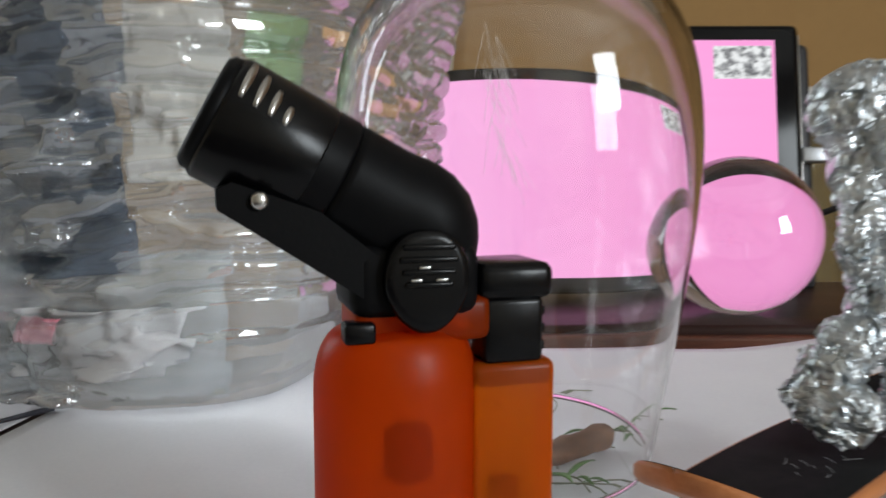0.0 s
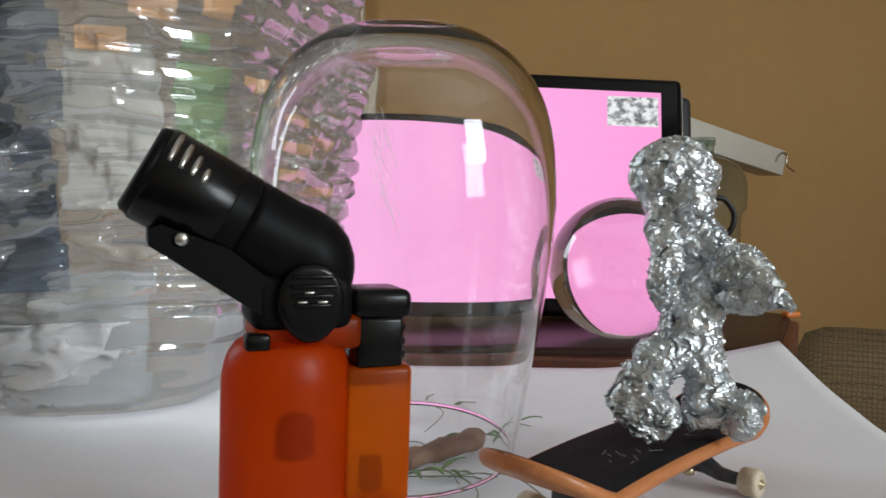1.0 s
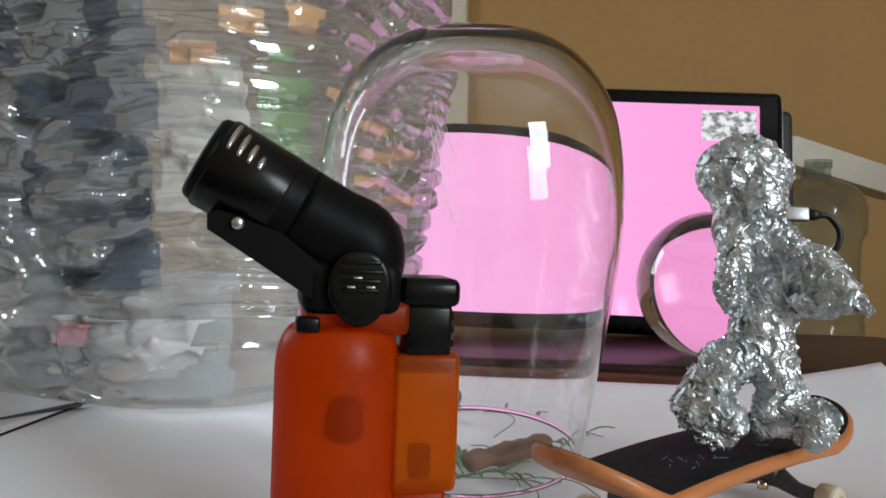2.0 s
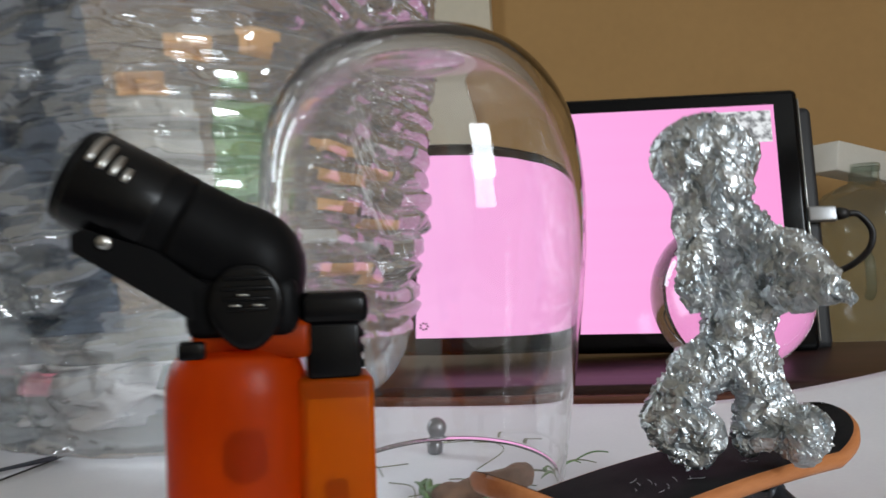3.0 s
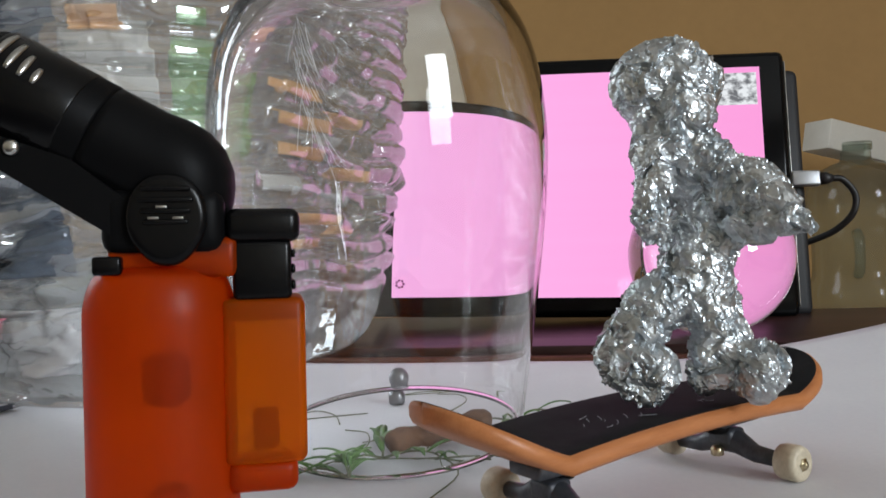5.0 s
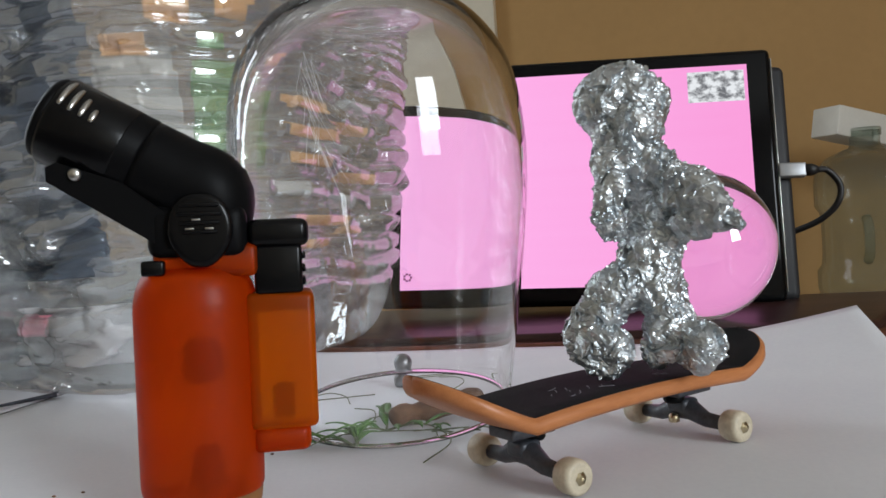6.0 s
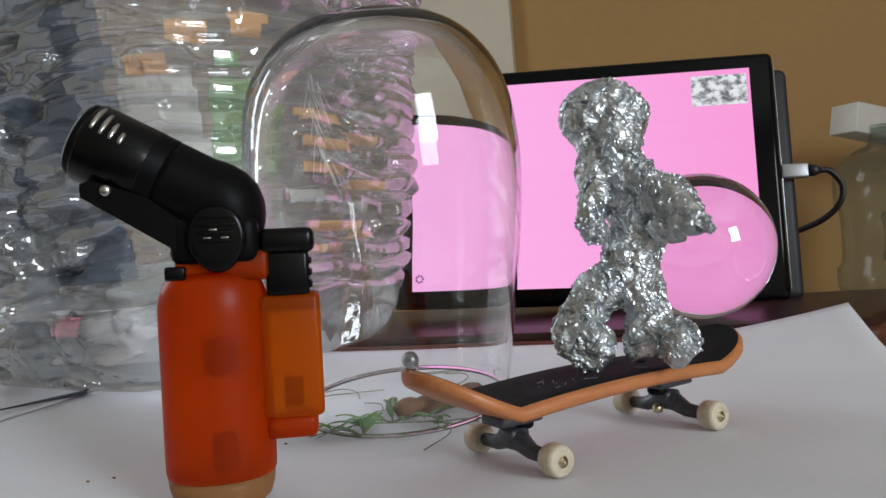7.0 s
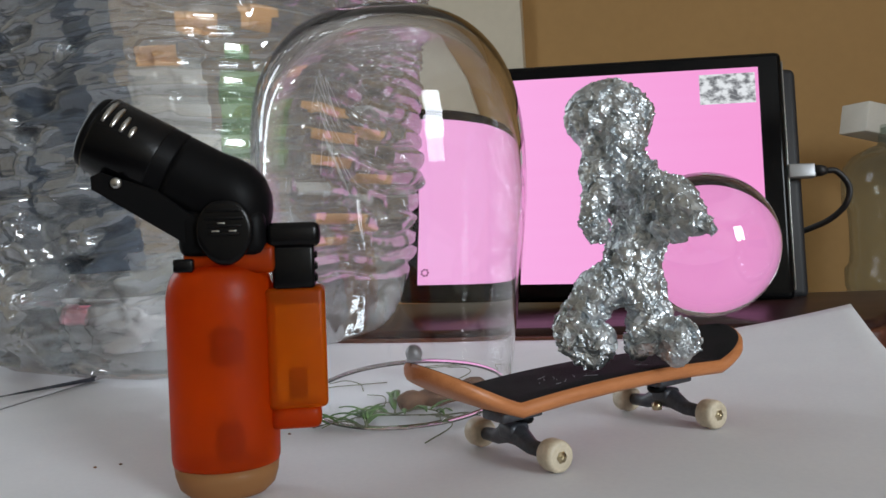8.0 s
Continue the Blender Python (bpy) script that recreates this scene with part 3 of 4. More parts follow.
    patch("wrap", -150, -70, 0.046, 0.190, LABEL_BLUE, "blue-grey wrapping film", 0.0030, seed=6)
    patch("label", -67, -60, 0.1205, 0.1275, LABEL_AND_GLINT_PEACH, "peach film of label pieces and painted gold glints", 0.0018, seed=7)
    patch("label", -60, -54, 0.1310, 0.1390, LABEL_AND_GLINT_PEACH, "peach film of label pieces and painted gold glints", 0.0026, seed=8)
    patch("label", -50, -43, 0.1350, 0.1440, LABEL_AND_GLINT_PEACH, "peach film of label pieces and painted gold glints", 0.0026, seed=19)
    # peach strips painted in for the gold reflections on the ribs
    for a0, a1, z, seed in ((-40, -24, 0.1130, 11), (-38, -20, 0.1010, 12), (-36, -22, 0.0890, 13), (-22, -6, 0.1060, 14), (-34, -8, 0.0640, 15), (-40, -18, 0.0520, 16), (-12, 4, 0.0830, 17), (-14, 2, 0.0590, 18)):
        patch("label", a0, a1, z, z + 0.0046, LABEL_AND_GLINT_PEACH, "peach film of label pieces and painted gold glints", 0.0014, ragged=0.06, seed=seed)
    # white strips painted in for bright highlights along the ribs
    for a0, a1, z, seed in ((-44, -26, 0.0760, 21), (-30, -12, 0.0950, 22), (-26, -4, 0.0720, 23), (-46, -28, 0.0420, 24), (-18, 0, 0.1170, 25)):
        patch("label", a0, a1, z, z + 0.0052, LABEL_AND_GLINT_WHITE, "white film of label pieces and painted glints", 0.0014, ragged=0.06, seed=seed)
    patch("label", -96, -66, 0.014, 0.036, TORN, "torn white film of label pieces and painted glints", 0.0025, 3.0, 0.08, 9)
    patch("print", -89, -81.5, 0.0265, 0.0335, LABEL_PINK, "pink printed patch", 0.0012, 3.0, 0.02, 10)


build_bottle()


# ---- lighter ----
def build_lighter():
    t = thing("torch_lighter", "orange see-through torch lighter with a black angled nozzle", "lighter")
    t.matrix_world = pose(0.0183, 0.1025, 0.0005, 0, 0, 25) @ pose(0, 0, 0, 0, 2.0, 0)
    n = 40
    # body, oval in plan
    body = [(v.x, v.y) for v in arc([(0.0110, 0.0070, 0), (0.0118, 0.0076, 0), (0.0120, 0.012, 0), (0.0120, 0.030, 0), (0.0120, 0.0425, 0), (0.0117, 0.0459, 0), (0.0109, 0.0487, 0), (0.0096, 0.0507, 0), (0.0080, 0.0517, 0)], 3)]
    part("body", lathe(body, n, 1.0, 0.86), AMBER, t, "orange see-through body")
    base = [(0.0070, 0.0), (0.0088, 0.0004), (0.0105, 0.0020), (0.0113, 0.0045), (0.0116, 0.0069)]
    part("base", lathe(base, n, 1.0, 0.86), TAN, t, "tan see-through base")
    part("neck", box((-0.0070, -0.0062, 0.0497), (0.0128, 0.0062, 0.0562), 0.0015, 3), AMBER, t)
    part("side_tank", box((0.0098, -0.0058, 0.0190), (0.0232, 0.0058, 0.0462), 0.0014, 3), AMBER2, t, "amber side tank")
    bm = box((0.0100, -0.0050, 0.0142), (0.0216, 0.0050, 0.0194), 0.0016, 3)
    part("tank_foot", bm, AMBER, t)
    # inner parts seen through the plastic
    for z, r in ((0.0335, 0.0032), (0.0125, 0.0026)):
        part("inner_valve", lathe([(0.6 * r, z - 0.0042), (r, z - 0.003), (r, z + 0.003), (0.6 * r, z + 0.0042)], 16, at=(0.001, -0.0020)), INNER, t)
    part("inner_rod", box((0.0145, -0.0020, 0.021), (0.0185, 0.0020, 0.0275), 0.0006), INNER, t)
    part("inner_plug", box((0.0112, -0.0055, 0.0425), (0.0226, 0.0055, 0.0458), 0.0006), INNER, t)
    # button
    btn = part("button", box((0.0118, -0.0056, 0.0458), (0.0212, 0.0056, 0.0556), 0.0010, 3), BLACKGLOSS, t, "glossy black push button")
    part("button_cap", box((0.0108, -0.0062, 0.0552), (0.0226, 0.0062, 0.0607), 0.0016, 3), BLACKGLOSS, btn)
    for k in range(3):
        part("ridge", box((0.0211, -0.0046, 0.0474 + 0.0026 * k), (0.0218, 0.0046, 0.0488 + 0.0026 * k), 0.0003), BLACKGLOSS, btn)
    # head: collar, elbow and nozzle
    part("collar", box((-0.0078, -0.0074, 0.0535), (0.0108, 0.0074, 0.0640), 0.0025, 3), BLACK, t)
    d = Vector((-math.cos(radians(28.5)), 0, math.sin(radians(28.5))))
    q = Vector((0.0045, 0, 0.0655))
    pts = arc([(0.0030, 0, 0.0545), (0.0034, 0, 0.0600), q + d * 0.0005 + Vector((-0.0005, 0, 0.0004)), q + d * 0.0075, q + d * 0.0150], 6)
    part("elbow", tube(pts, [0.0074 + 0.0012 * min(1, k / 12) for k in range(len(pts))], 32), BLACK, t)
    nz = []
    for s, r in ((0.0150, 0.0084), (0.0156, 0.0087), (0.0290, 0.0087), (0.0325, 0.0084), (0.0335, 0.0078), (0.0335, 0.0060), (0.0290, 0.0058), (0.0290, 0.0001)):
        nz.append((q + d * s, r))
    noz = part("nozzle", tube([p for p, _ in nz[:4]], [r for _, r in nz[:4]], 32), BLACK, t)
    # rounded mouth ring with a dark bore
    mouth = []
    for s, r in ((0.0324, 0.0084), (0.0340, 0.0081), (0.0347, 0.0074), (0.0345, 0.0062), (0.0322, 0.0059)):
        mouth.append((q + d * s, r))
    up = Vector((0, 1, 0))
    sd = d.cross(up)
    part("mouth_ring", rings([[p + r * (math.cos(a) * up + math.sin(a) * sd) for a in [2 * math.pi * k / 32 for k in range(32)]] for p, r in mouth]), BLACK, noz)
    sleeve = [(0.0186, 0.0086), (0.0191, 0.00882), (0.0322, 0.00882), (0.0328, 0.0085)]
    part("sleeve", rings([[q + d * ss + r * (math.cos(a) * up + math.sin(a) * sd) for a in [2 * math.pi * i / 40 for i in range(40)]] for ss, r in sleeve]), BLACKGLOSS, noz)
    # four vent slots on the flank, steel inside, each shorter than the one before
    for k, span in enumerate((46, 38, 28, 18)):
        s0 = 0.0313 - 0.0021 * k
        loops = []
        for i in range(9):
            a = radians(-42 - span / 2 + span * i / 8) + 0.10 * k
            out = -math.cos(a) * up + math.sin(a) * sd
            wd = 0.00055 * math.sin(math.pi * (0.08 + 0.84 * i / 8)) ** 0.5
            loops.append([q + d * (s0 - wd) + 0.00882 * out, q + d * (s0 + wd) + 0.00882 * out, q + d * (s0 + wd) + 0.00892 * out, q + d * (s0 - wd) + 0.00892 * out])
        part("vent_slot", rings(loops), STEEL, noz, "bright steel vent slot")
    # guard bar below the nozzle, with its rivet
    g0, g1 = Vector((-0.0225, -0.0010, 0.0700)), Vector((-0.0045, -0.0010, 0.0585))
    gd = (g1 - g0).normalized()
    gn = Vector((-gd.z, 0, gd.x))
    bm = bmesh.new()
    loops = []
    for y in (-0.0072, 0.0052):
        pr = [g0 - gd * 0.0015 + gn * 0.0018, g0 - gd * 0.0027, g0 - gd * 0.0012 - gn * 0.0022, g1 - gn * 0.0024 + gd * 0.002, g1 + gd * 0.0035 + gn * 0.003, g0 + gd * 0.010 + gn * 0.0045]
        loops.append([(p.x, y, p.z) for p in pr])
    guard = part("guard_bar", rings(loops, bm), BLACK, t, smooth=False)
    bm = bmesh.new()
    bmesh.ops.create_uvsphere(bm, u_segments=16, v_segments=10, radius=0.0012, matrix=Matrix.Translation(g0 + Vector((0.0030, -0.0068, 0.0000))) @ Matrix.Diagonal((1, 0.6, 1, 1)))
    part("rivet", bm, STEEL, guard, "steel rivet")
    # oval grille plate on the flank
    loops = []
    for y, s in ((-0.0070, 1.0), (-0.0088, 1.0), (-0.0094, 0.93), (-0.0095, 0.80)):
        loops.append([(0.0024 + s * (0.0060 if z > 0 else 0.0060 - 0.0016 * z * z) * math.copysign(abs(math.cos(a)) ** 0.8, math.cos(a)) * (1.0 if z > 0 else 1.0), y, 0.0592 + s * (0.0068 if z > 0 else 0.0074) * z)
                      for a in [2 * math.pi * k / 36 for k in range(36)] for z in [math.sin(a)]])
    plate = part("grille_plate", rings(loops), BLACKGLOSS, t)
    for k in range(4):
        hw = 0.0041 - 0.0004 * abs(k - 2)
        part("slot_rib", box((0.0024 - hw, -0.0101, 0.0582 + 0.0017 * k), (0.0024 + hw, -0.0093, 0.0590 + 0.0017 * k), 0.0003), BLACKGLOSS, plate)
    # three tiny steel bars put in as the glints between the slots
    for k, x0 in ((1, -0.0002), (1, 0.0034), (2, 0.0010)):
        part("grille_glint", box((x0, -0.00985, 0.0573 + 0.0017 * k), (x0 + 0.0016, -0.0094, 0.0577 + 0.0017 * k), 0.0001), STEEL, plate, "small steel bar added as a glint in the slots")
    part("stop_pin", box((-0.0088, -0.0080, 0.0505), (-0.0045, -0.0042, 0.0534), 0.0005), BLACKGLOSS, t)


build_lighter()


# ---- toy skateboard ----
def build_board():
    ang = math.degrees(math.atan2(0.727, 0.686))
    t = thing("toy_skateboard", "finger-sized toy skateboard with black grip and orange edge", "skateboard")
    t.matrix_world = pose(0.0967, 0.1493, 0.0008, 0, 0, ang) @ pose(0, 0, 0, -1.9, 0, 0)

    def rise(u):
        if u < -0.0320:
            return 0.0135 + 0.0104 * ((-0.0320 - u) / 0.0195) ** 1.1
        if u > 0.0325:
            return 0.0135 + 0.0068 * ((u - 0.0325) / 0.0165) ** 1.15
        m = (u - 0.00025) / 0.03225
        return 0.0135 + 0.0012 * (1 - m * m)

    def half(u):
        e0, e1, w = -0.0515, 0.0490, 0.0145
        if u < e0 + w:
            return w * math.sqrt(max(0.0, 1 - ((e0 + w - u) / w) ** 2.4))
        if u > e1 - w:
            return w * math.sqrt(max(0.0, 1 - ((u - e1 + w) / w) ** 2.4))
        return w
    us = [-0.0515 + 0.1005 * (0.5 - 0.5 * math.cos(math.pi * k / 72)) for k in range(73)]

    def slab(z0, z1, shrink, bevel):
        loops = []
        for u in us:
            h, z = max(half(u) - shrink, 0.00012), rise(u)
            c = [(h, z0 + bevel), (h, z1 - bevel), (h - min(bevel, h * 0.5), z1), (h * 0.5, z1 - 0.0003), (0, z1 - 0.0005), (-h * 0.5, z1 - 0.0003), (-h + min(bevel, h * 0.5), z1), (-h, z1 - bevel), (-h, z0 + bevel),
                 (-h + min(bevel, h * 0.5), z0), (0, z0 - 0.0003), (h - min(bevel, h * 0.5), z0)]
            loops.append([(u, -w, z + dz) for w, dz in c])
        return rings(loops)
    part("deck", slab(-0.0006, 0.0028, 0.0, 0.0009), DECKWOOD, t, "orange wooden deck")
    part("grip_tape", slab(0.0024, 0.00295, 0.0013, 0.0001), GRIP, t, "black grip tape")
    rng = random.Random(4)
    for k in range(14):
        u, w, a = rng.gauss(-0.014, 0.004), rng.gauss(-0.0045, 0.0025), rng.choice((0.2, 0.9, -0.6)) + rng.uniform(-0.2, 0.2)
        if k > 9:
            u, w = rng.uniform(-0.038, 0.040), rng.uniform(-0.011, 0.008)
        l = rng.uniform(0.0010, 0.0035)
        p = [(u + l * q * math.cos(a + 0.3 * q), w + l * q * math.sin(a + 0.3 * q)) for q in (-0.5, -0.2, 0.2, 0.5)]
        part("scuff", tube([(x, y, rise(x) + 0.0028 + 0.0002) for x, y in p], 0.00006, 5), SCUFF, t)
    for k, u in enumerate((-0.0254, 0.0254)):
        truck = part("truck", tube([(u, -0.0125, 0.0037), (u, -0.0070, 0.0040), (u, -0.0028, 0.0058), (u, 0.0028, 0.0058), (u, 0.0070, 0.0040), (u, 0.0125, 0.0037)],
                                   [0.0016, 0.0019, 0.0026, 0.0026, 0.0019, 0.0016], 14), TRUCK, t, "grey metal truck")
        s = 1 if u < 0 else -1
        part("base_plate", box((u - 0.0060, -0.0044, 0.0098), (u + 0.0060, 0.0044, 0.0124), 0.0006), TRUCK, truck)
        part("riser", box((u - 0.0045, -0.0045, 0.0122), (u + 0.0045, 0.0045, 0.0136), 0.0003), TRUCK, truck)
        part("hanger", box((u - 0.0028, -0.0030, 0.0050), (u + 0.0028, 0.0030, 0.0086), 0.0010, 3), TRUCK, truck)
        part("bushing", lathe([(0.0022, 0.0080), (0.0026, 0.0086), (0.0026, 0.0094), (0.0022, 0.0100)], 16, at=(u + s * 0.003, 0)), BLACK, truck)
        part("kingpin_nut", lathe([(0.0008, 0.0030), (0.0014, 0.0032), (0.0014, 0.0046), (0.0008, 0.0052)], 6, at=(u + s * 0.0035, 0)), BRASS, truck)
        for v in (-0.0153, 0.0153):
            prof = [(0.0012, -0.0026), (0.0019, -0.0022), (0.0027, -0.0026), (0.0034, -0.0022), (0.0037, -0.0013), (0.0037, 0.0013), (0.0034, 0.0022), (0.0027, 0.0026), (0.0019, 0.0022), (0.0012, 0.0026)]
            bm = lathe(prof, 32)
            bmesh.ops.transform(bm, matrix=pose(u, v, 0.0037, 90, 0, 0), verts=bm.verts)
            wheel = part("wheel", bm, WHEEL, t, "cream plastic wheel")
            bm = lathe([(0.0014, -0.0027), (0.0014, 0.0027)], 6)
            lathe([(0.0006, -0.0033), (0.0006, 0.0033)], 10, bm=bm)
            bmesh.ops.transform(bm, matrix=pose(u, v, 0.0037, 90, 0, 0), verts=bm.verts)
            part("axle_nut", bm, BRASS, wheel, "brassy axle nut")


build_board()


# ---- foil figure ----
def build_figure():
    blobs = {"crown": (0.1047, 0.1575, 0.0858, 0.0063), "brow": (0.0999, 0.1555, 0.0830, 0.0064), "temple": (0.1082, 0.1580, 0.0833, 0.0059),
             "face": (0.1041, 0.1565, 0.0797, 0.0076), "jaw": (0.1051, 0.1538, 0.0748, 0.0068), "neck": (0.1043, 0.1543, 0.0707, 0.0066),
             "nape": (0.0995, 0.1494, 0.0679, 0.0030), "lsh": (0.1005, 0.1490, 0.0636, 0.0031), "lel": (0.0997, 0.1475, 0.0571, 0.0036), "lha": (0.1000, 0.1465, 0.0526, 0.0030),
             "chest": (0.1083, 0.1616, 0.0608, 0.0058), "belly": (0.1085, 0.1602, 0.0534, 0.0060), "flank": (0.1112, 0.1535, 0.0504, 0.0048),
             "waist": (0.1066, 0.1545, 0.0462, 0.0066), "hip": (0.1072, 0.1535, 0.0417, 0.0066),
             "rsh": (0.1132, 0.1520, 0.0655, 0.0036), "rel": (0.1185, 0.1485, 0.0612, 0.0040), "rfo": (0.1218, 0.1455, 0.0570, 0.0036), "rwr": (0.1242, 0.1430, 0.0542, 0.0027),
             "rtip": (0.1264, 0.1415, 0.0531, 0.0017), "rlow": (0.1172, 0.1485, 0.0544, 0.0037),
             "lth": (0.1001, 0.1505, 0.0388, 0.0052), "lkn": (0.0950, 0.1500, 0.0333, 0.0058), "lan": (0.0924, 0.1495, 0.0278, 0.0050), "lto": (0.0968, 0.1450, 0.0256, 0.0056),
             "lin": (0.0995, 0.1465, 0.0232, 0.0028), "rth": (0.1108, 0.1510, 0.0375, 0.0054), "rkn": (0.1120, 0.1505, 0.0324, 0.0052), "ran": (0.1120, 0.1495, 0.0278, 0.0057),
             "rto": (0.1175, 0.1460, 0.0262, 0.0054), "rin": (0.1088, 0.1490, 0.0243, 0.0034)}
    chains = [["crown", "brow", "face", "temple", "crown", "face", "jaw", "neck", "chest", "belly", "waist", "hip"], ["neck", "nape", "lsh", "lel", "lha"], ["belly", "flank", "hip"],
              ["neck", "rsh", "rel", "rfo", "rwr", "rtip"], ["rsh", "rlow", "rfo"], ["rlow", "rwr"], ["chest", "rlow"],
              ["hip", "lth", "lkn", "lan", "lto", "lin"], ["hip", "rth", "rkn", "ran", "rto"], ["ran", "rin"]]
    bm = bmesh.new()
    for chain in chains:
        for a, b in zip(chain, chain[1:] or chain):
            (x0, y0, z0, r0), (x1, y1, z1, r1) = blobs[a], blobs[b]
            for k in range(7):
                s = k / 6
                bmesh.ops.create_icosphere(bm, subdivisions=2, radius=1.08 * (r0 + (r1 - r0) * s),
                                           matrix=Matrix.Translation((x0 + (x1 - x0) * s, y0 + (y1 - y0) * s, z0 + (z1 - z0) * s)))
    me = bpy.data.meshes.new("rough")
    bm.to_mesh(me)
    bm.free()
    tmp = new("foil_figure", me)
    mod = tmp.modifiers.new("remesh", "REMESH")
    mod.mode, mod.voxel_size = "VOXEL", 0.00027
    sm = tmp.modifiers.new("smooth", "SMOOTH")
    sm.factor, sm.iterations = 0.5, 2
    dg = bpy.context.evaluated_depsgraph_get()
    dg.update()
    done = bpy.data.meshes.new_from_object(tmp.evaluated_get(dg))
    tmp.modifiers.clear()
    n = len(done.vertices)
    co, no = np.zeros(n * 3), np.zeros(n * 3)
    done.vertices.foreach_get("co", co)
    done.vertices.foreach_get("normal", no)
    co, no = co.reshape(-1, 3), no.reshape(-1, 3)
    warp = co + 0.0005 * np.sin(co[:, ::-1] * 1300) + 0.0007 * np.sin(co[:, [1, 2, 0]] * 520 + 1)
    d = crumple(warp, 0.0072, 0.11, 11) + crumple(warp, 0.0036, 0.13, 12, (1, 1, 0.7)) + crumple(warp, 0.0019, 0.13, 13, (0.7, 1, 1)) + crumple(warp, 0.0011, 0.08, 14)
    d = d - 0.0030 * np.clip(creases(warp, 0.0090, 25, (1, 1, 0.7)) - 0.22, 0, 0.5) + 0.0006 * creases(warp, 0.0030, 21, (1, 1, 0.7))
    d = d - 0.0009 * np.clip(1 - 11 * creases(warp, 0.0034, 27, (1, 1, 0.6)), 0, 1)
    d = np.clip(d - d.mean() + 0.0001, -0.0034, 0.0012)
    co = co + no * d[:, None]
    co[:, 2] = np.maximum(co[:, 2], 0.0170 + 0.0 * co[:, 2])
    done.vertices.foreach_set("co", co.ravel())
    done.update()
    tmp.data = done
    dec = tmp.modifiers.new("facets", "DECIMATE")
    dec.ratio = 0.45
    dg = bpy.context.evaluated_depsgraph_get()
    dg.update()
    foil = bpy.data.meshes.new_from_object(tmp.evaluated_get(dg))
    tmp.modifiers.clear()
    foil.polygons.foreach_set("use_smooth", [False] * len(foil.polygons))
    foil.materials.clear()
    foil.materials.append(FOIL)
    foil.update()
    tmp.data = foil
    tagged(tmp, "standing figure of crumpled silver aluminium foil on the toy skateboard", "foil figure")


build_figure()


# ---- small things on the paper ----
def build_twig():
    t = thing("twig", "short curved piece of brown bark lying on paper", "twig", (0.0452, 0.1838, 0.0))
    pts = arc([(-0.0105, -0.0098, 0.0032), (-0.004, -0.0042, 0.0036), (0.004, 0.0032, 0.0038), (0.0106, 0.0096, 0.0042)], 6)
    bm = tube(pts, [0.0028 + 0.0010 * math.sin(k * 0.9) * 0.3 + 0.0008 * k / len(pts) for k in range(len(pts))], 16, flat=0.95)
    for v in bm.verts:
        v.co += 0.0007 * Vector(noise.noise_vector(v.co * 260))
    part("bark", bm, TWIG, t)


build_twig()


def leaf_mesh(bm, base, tip, width):
    base, tip = Vector(base), Vector(tip)
    d = tip - base
    side = d.cross(Vector((0, 0, 1))).normalized()
    loops = []
    for k in range(7):
        s = k / 6
        w = width * math.sin(math.pi * (0.06 + 0.94 * s) ** 0.8) * 0.5 + 0.00008
        c = base + d * s + Vector((0, 0, 0.0012 * math.sin(math.pi * s)))
        loops.append([c - side * w, c + Vector((0, 0, 0.0003)), c + side * w, c - Vector((0, 0, 0.0001))])
    rings(loops, bm)


def build_sprig(at, seed, reach, leaves, label):
    rng = random.Random(seed)
    t = thing("herb_sprig", label, "sprig", (at[0], at[1], 0.0003), group="sprigs on the paper")
    for k in range(3):
        a = rng.uniform(0, 6.28)
        e = Vector((math.cos(a), math.sin(a), 0)) * reach * rng.uniform(0.7, 1.2)
        b = Vector((e.y, -e.x, 0)) * rng.uniform(-0.3, 0.3)
        line = arc([(0, 0, 0.0006), (*(e * 0.4 + b * 0.6)[:2], 0.0022), (*(e * 0.75 + b)[:2], 0.0016), (*e[:2], 0.0006)], 5)
        stem = part("stem", tube(line, [0.00034 - 0.0002 * i / len(line) for i in range(len(line))], 6), STALK, t)
        for j in range(leaves):
            p = line[2 + int((len(line) - 3) * j / max(1, leaves))]
            a2 = a + rng.uniform(-1.1, 1.1)
            l = rng.uniform(0.005, 0.010)
            bm = bmesh.new()
            leaf_mesh(bm, p, p + Vector((l * math.cos(a2), l * math.sin(a2), rng.uniform(-0.0004, 0.0022))), rng.uniform(0.0012, 0.0024))
            part("leaf", bm, LEAF, stem)


build_sprig((0.0345, 0.1690), 2, 0.014, 6, "small green leafy sprig lying beside the bark")
build_sprig((0.0315, 0.1545), 7, 0.012, 5, "small green leafy sprig lying by the glass rim")
build_sprig((0.062, 0.205), 5, 0.016, 2, "thin dry green sprig lying by the glass")


def build_stalks():
    rng = random.Random(9)
    for k in range(11):
        x, y, a, l = rng.uniform(-0.015, 0.050), rng.uniform(0.165, 0.245), rng.uniform(-0.5, 0.9), rng.uniform(0.015, 0.045)
        bow = rng.uniform(-1.3, 1.6)
        p = [(x + l * s * math.cos(a + bow * s), y + l * s * math.sin(a + bow * s), 0.0006 + 0.0016 * math.sin(math.pi * s) * rng.random()) for s in (0, 0.3, 0.6, 1)]
        ob = part("grass_stalk", tube(arc(p, 4), 0.00018, 6), STALK)
        tagged(ob, "thin dry grass stalk lying on the paper", "stalk", "stalks on the paper")


build_stalks()


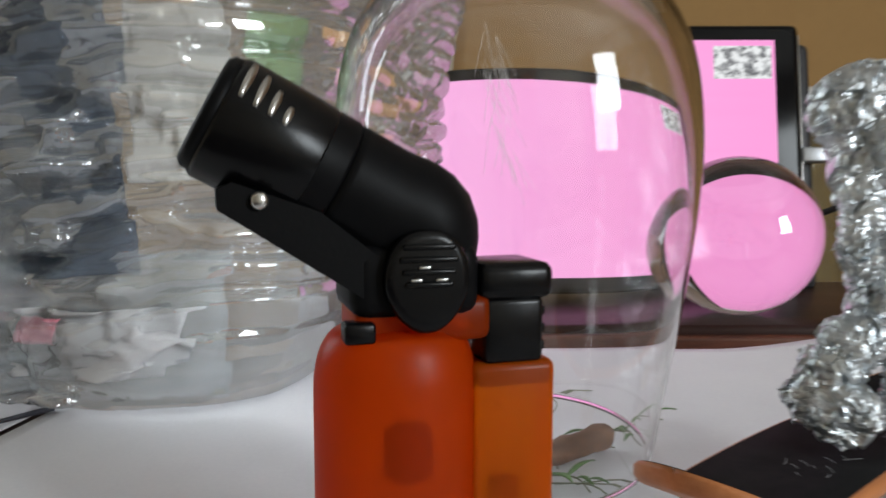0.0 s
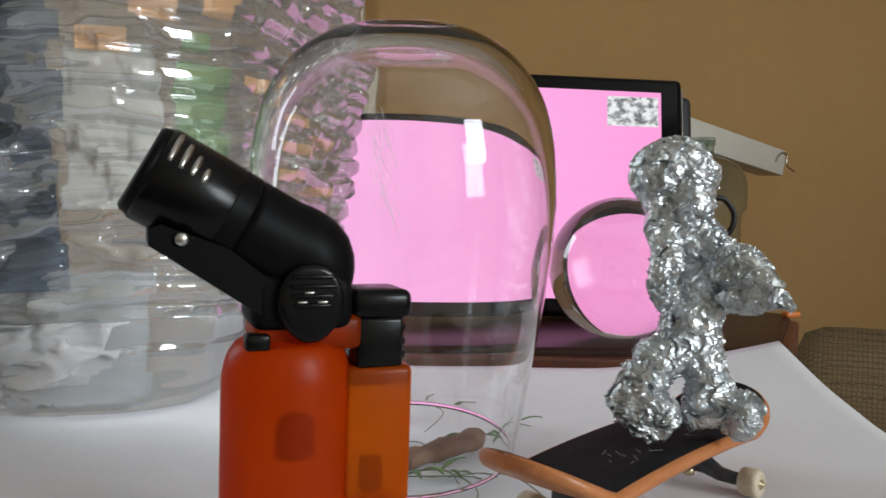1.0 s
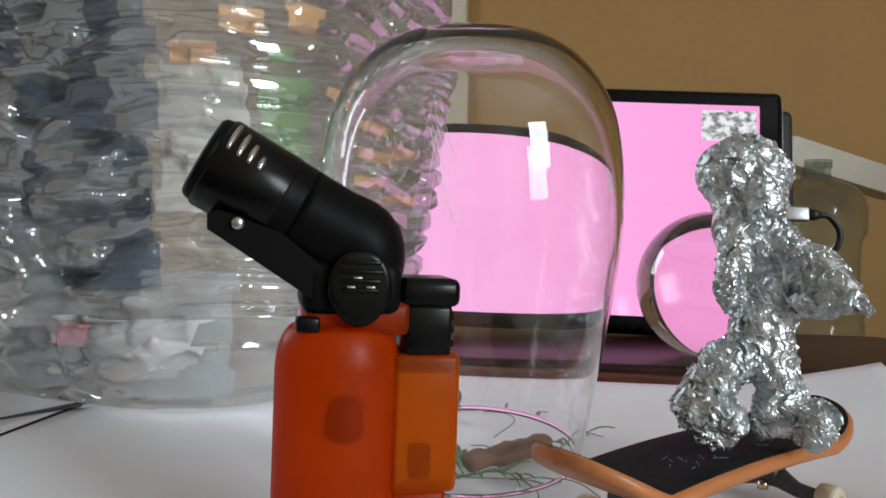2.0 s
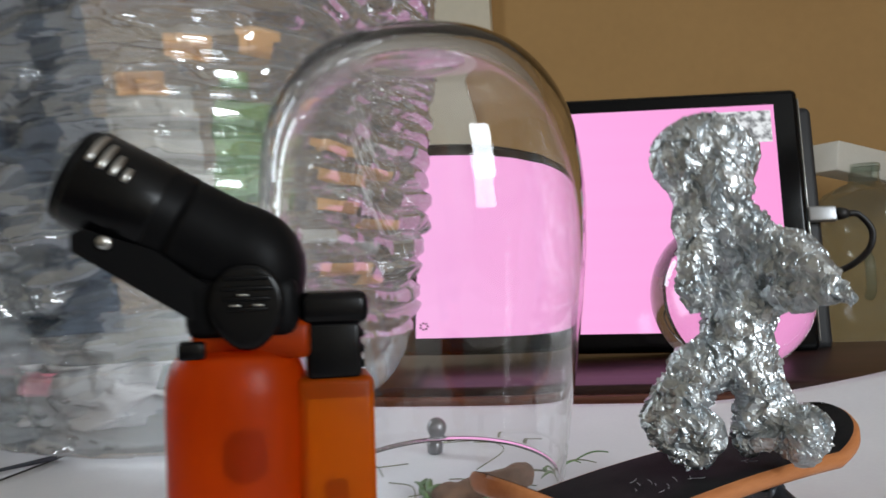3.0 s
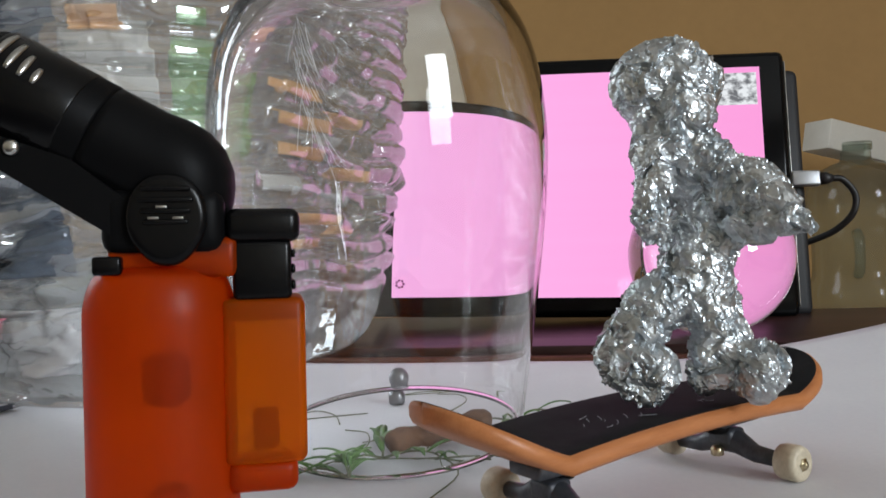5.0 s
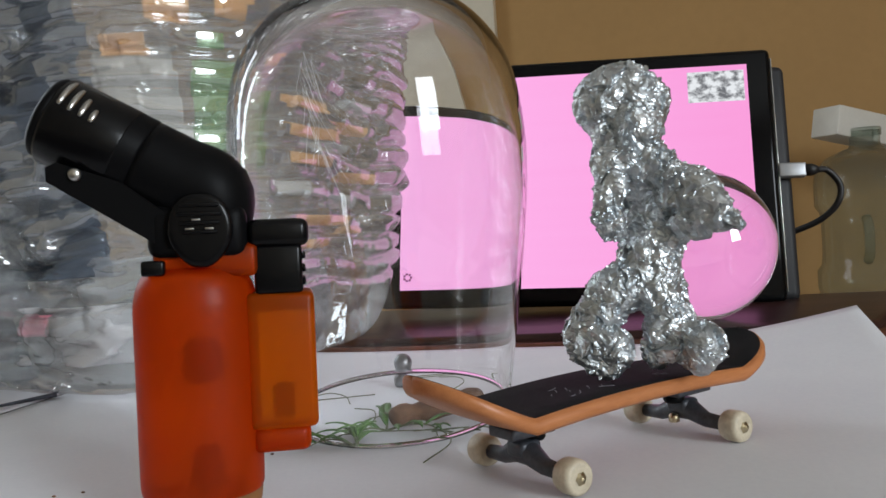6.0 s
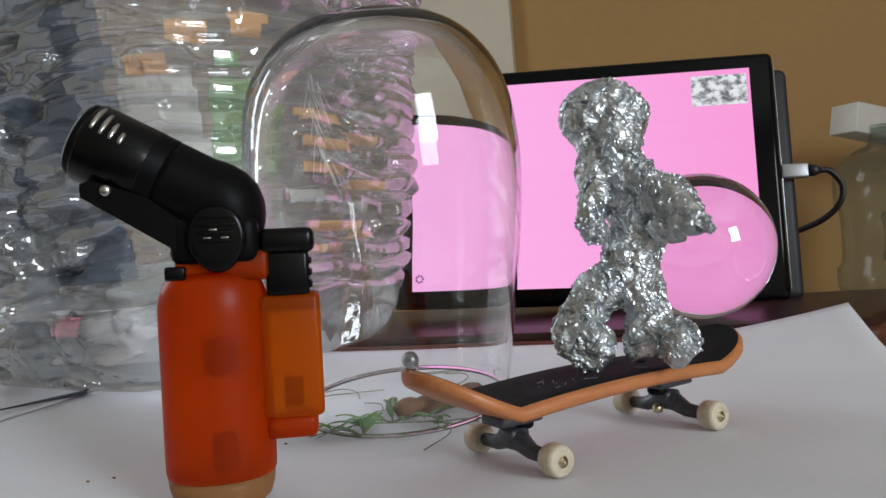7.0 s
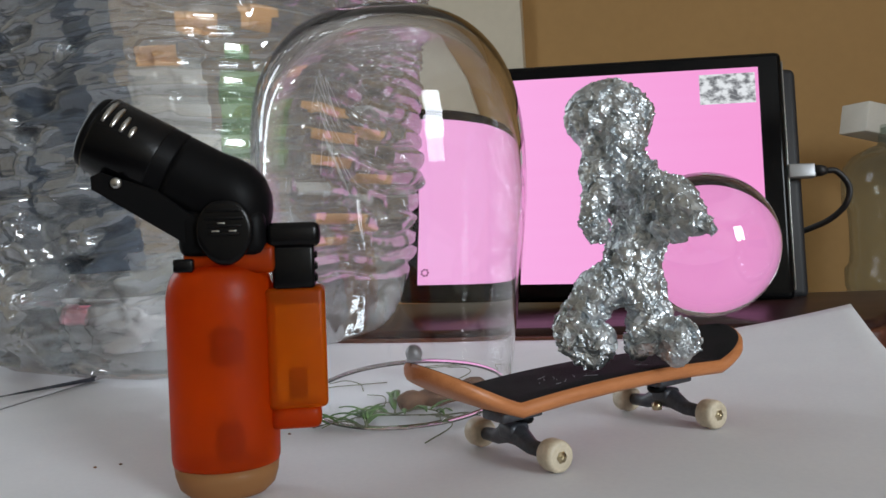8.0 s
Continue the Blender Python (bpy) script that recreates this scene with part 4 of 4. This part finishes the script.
def build_bead():
    t = thing("metal_bead", "small grey round metal bead on a stub, on paper", "bead", (0.0204, 0.2282, 0.0003))
    part("stub", lathe([(0.0022, 0.0), (0.0026, 0.0005), (0.0027, 0.0030), (0.0022, 0.0040), (0.0012, 0.0046), (0.0012, 0.0060)], 24), BEAD, t)
    bm = bmesh.new()
    bmesh.ops.create_uvsphere(bm, u_segments=24, v_segments=16, radius=0.0033, matrix=Matrix.Translation((0.001, 0, 0.0084)))
    part("ball", bm, BEAD, t)


build_bead()


def build_slip():
    bm = rings([[(-0.1405, 0.1848, 0.0002), (-0.1165, 0.2175, 0.0004), (-0.1178, 0.2190, 0.0004), (-0.1410, 0.1852, 0.0002)],
                [(-0.1405, 0.1848, 0.0004), (-0.1165, 0.2175, 0.0020), (-0.1178, 0.2190, 0.0020), (-0.1410, 0.1852, 0.0004)]])
    tagged(part("paper_strip", bm, TRUCK), "thin dark grey strip lying between the sheets", "strip")
    for x, y in ((-0.0235, 0.1180), (-0.0290, 0.1150), (0.010, 0.148)):
        bm = bmesh.new()
        bmesh.ops.create_icosphere(bm, subdivisions=1, radius=0.00035, matrix=Matrix.Translation((x, y, 0.0004)) @ Matrix.Diagonal((1.8, 1, 0.8, 1)))
        tagged(part("crumb", bm, TWIG), "tiny brown crumb lying on the paper", "crumb", "crumbs on the paper")


build_slip()


# ---- behind the desk ----
def build_jug():
    s = thing("low_stand", "plain low wooden stand under the water jug", "stand", (0.62, 1.98, -0.75))
    part("stand_top", box((-0.16, -0.16, 0.41), (0.16, 0.16, 0.44), 0.004), DARKWOOD, s)
    for x in (-0.13, 0.13):
        for y in (-0.13, 0.13):
            part("leg", box((x - 0.02, y - 0.02, 0), (x + 0.02, y + 0.02, 0.41), 0.003), DARKWOOD, s)
    j = thing("water_jug", "grey-blue clear plastic water jug with a waist", "jug", (0.62, 1.98, -0.31))
    prof = [(0.098, 0.0), (0.110, 0.012), (0.114, 0.03), (0.114, 0.125), (0.110, 0.135), (0.114, 0.145), (0.114, 0.185), (0.104, 0.200), (0.101, 0.225), (0.101, 0.300), (0.104, 0.325), (0.114, 0.340), (0.114, 0.395),
            (0.108, 0.425), (0.088, 0.450), (0.058, 0.465), (0.036, 0.472), (0.032, 0.480), (0.032, 0.510)]
    part("jug_wall", lathe(prof, 64), JUGPLASTIC, j)
    part("cap", lathe([(0.034, 0.497), (0.035, 0.499), (0.035, 0.514), (0.032, 0.517)], 40), JUGPLASTIC, j)
    part("handle", tube(arc([(-0.03, -0.100, 0.215), (-0.03, -0.118, 0.235), (-0.03, -0.118, 0.29), (-0.03, -0.100, 0.31)], 5), 0.011, 12), JUGPLASTIC, j)
    b = thing("white_box", "flat white box lying tilted on the water jug", "box")
    p0, p1 = Vector((0.566, 1.952, 0.264)), Vector((0.915, 2.190, 0.183))
    d = (p1 - p0).normalized()
    side = Vector((-d.y, d.x, 0)).normalized()
    up = d.cross(side) * -1
    if up.z < 0:
        up = -up
    m = Matrix((d, side, up)).transposed().to_4x4()
    m.translation = p0
    slab = part("box_body", box((0, 0, -0.070), ((p1 - p0).length, 0.08, 0), 0.003), WHITEBOX, b)
    slab.matrix_local = m
    clip = part("wire_clip", tube(arc([(0.385, -0.002, -0.038), (0.40, -0.006, -0.012), (0.425, -0.006, -0.012), (0.43, -0.006, -0.04), (0.47, -0.006, -0.050)], 5), 0.0022, 8), STEEL, b, "bent wire clip")
    clip.matrix_local = m


build_jug()


def build_bolster():
    t = thing("sofa_arm", "rounded sofa arm in olive-brown netted cloth", "sofa", (0.755, 1.70, -0.375), -24)
    prof = [(0.02, 0.0), (0.09, 0.004), (0.135, 0.022), (0.152, 0.06), (0.155, 0.12), (0.155, 1.1)]
    bm = lathe(prof, 56)
    bmesh.ops.transform(bm, matrix=pose(0, 0, 0, 0, 90, 0), verts=bm.verts)
    part("arm_roll", bm, NET, t)
    part("arm_side", box((0.05, -0.13, -0.375), (1.1, 0.13, -0.05), 0.02), NET, t)


build_bolster()

toy = thing("orange_block", "small orange plastic block on the desk corner", "toy", (0.258, 0.470, -0.0035), 20)
part("block", box((-0.0055, -0.003, 0), (0.0055, 0.003, 0.0035), 0.0010, 3), ORANGE_TOY, toy)
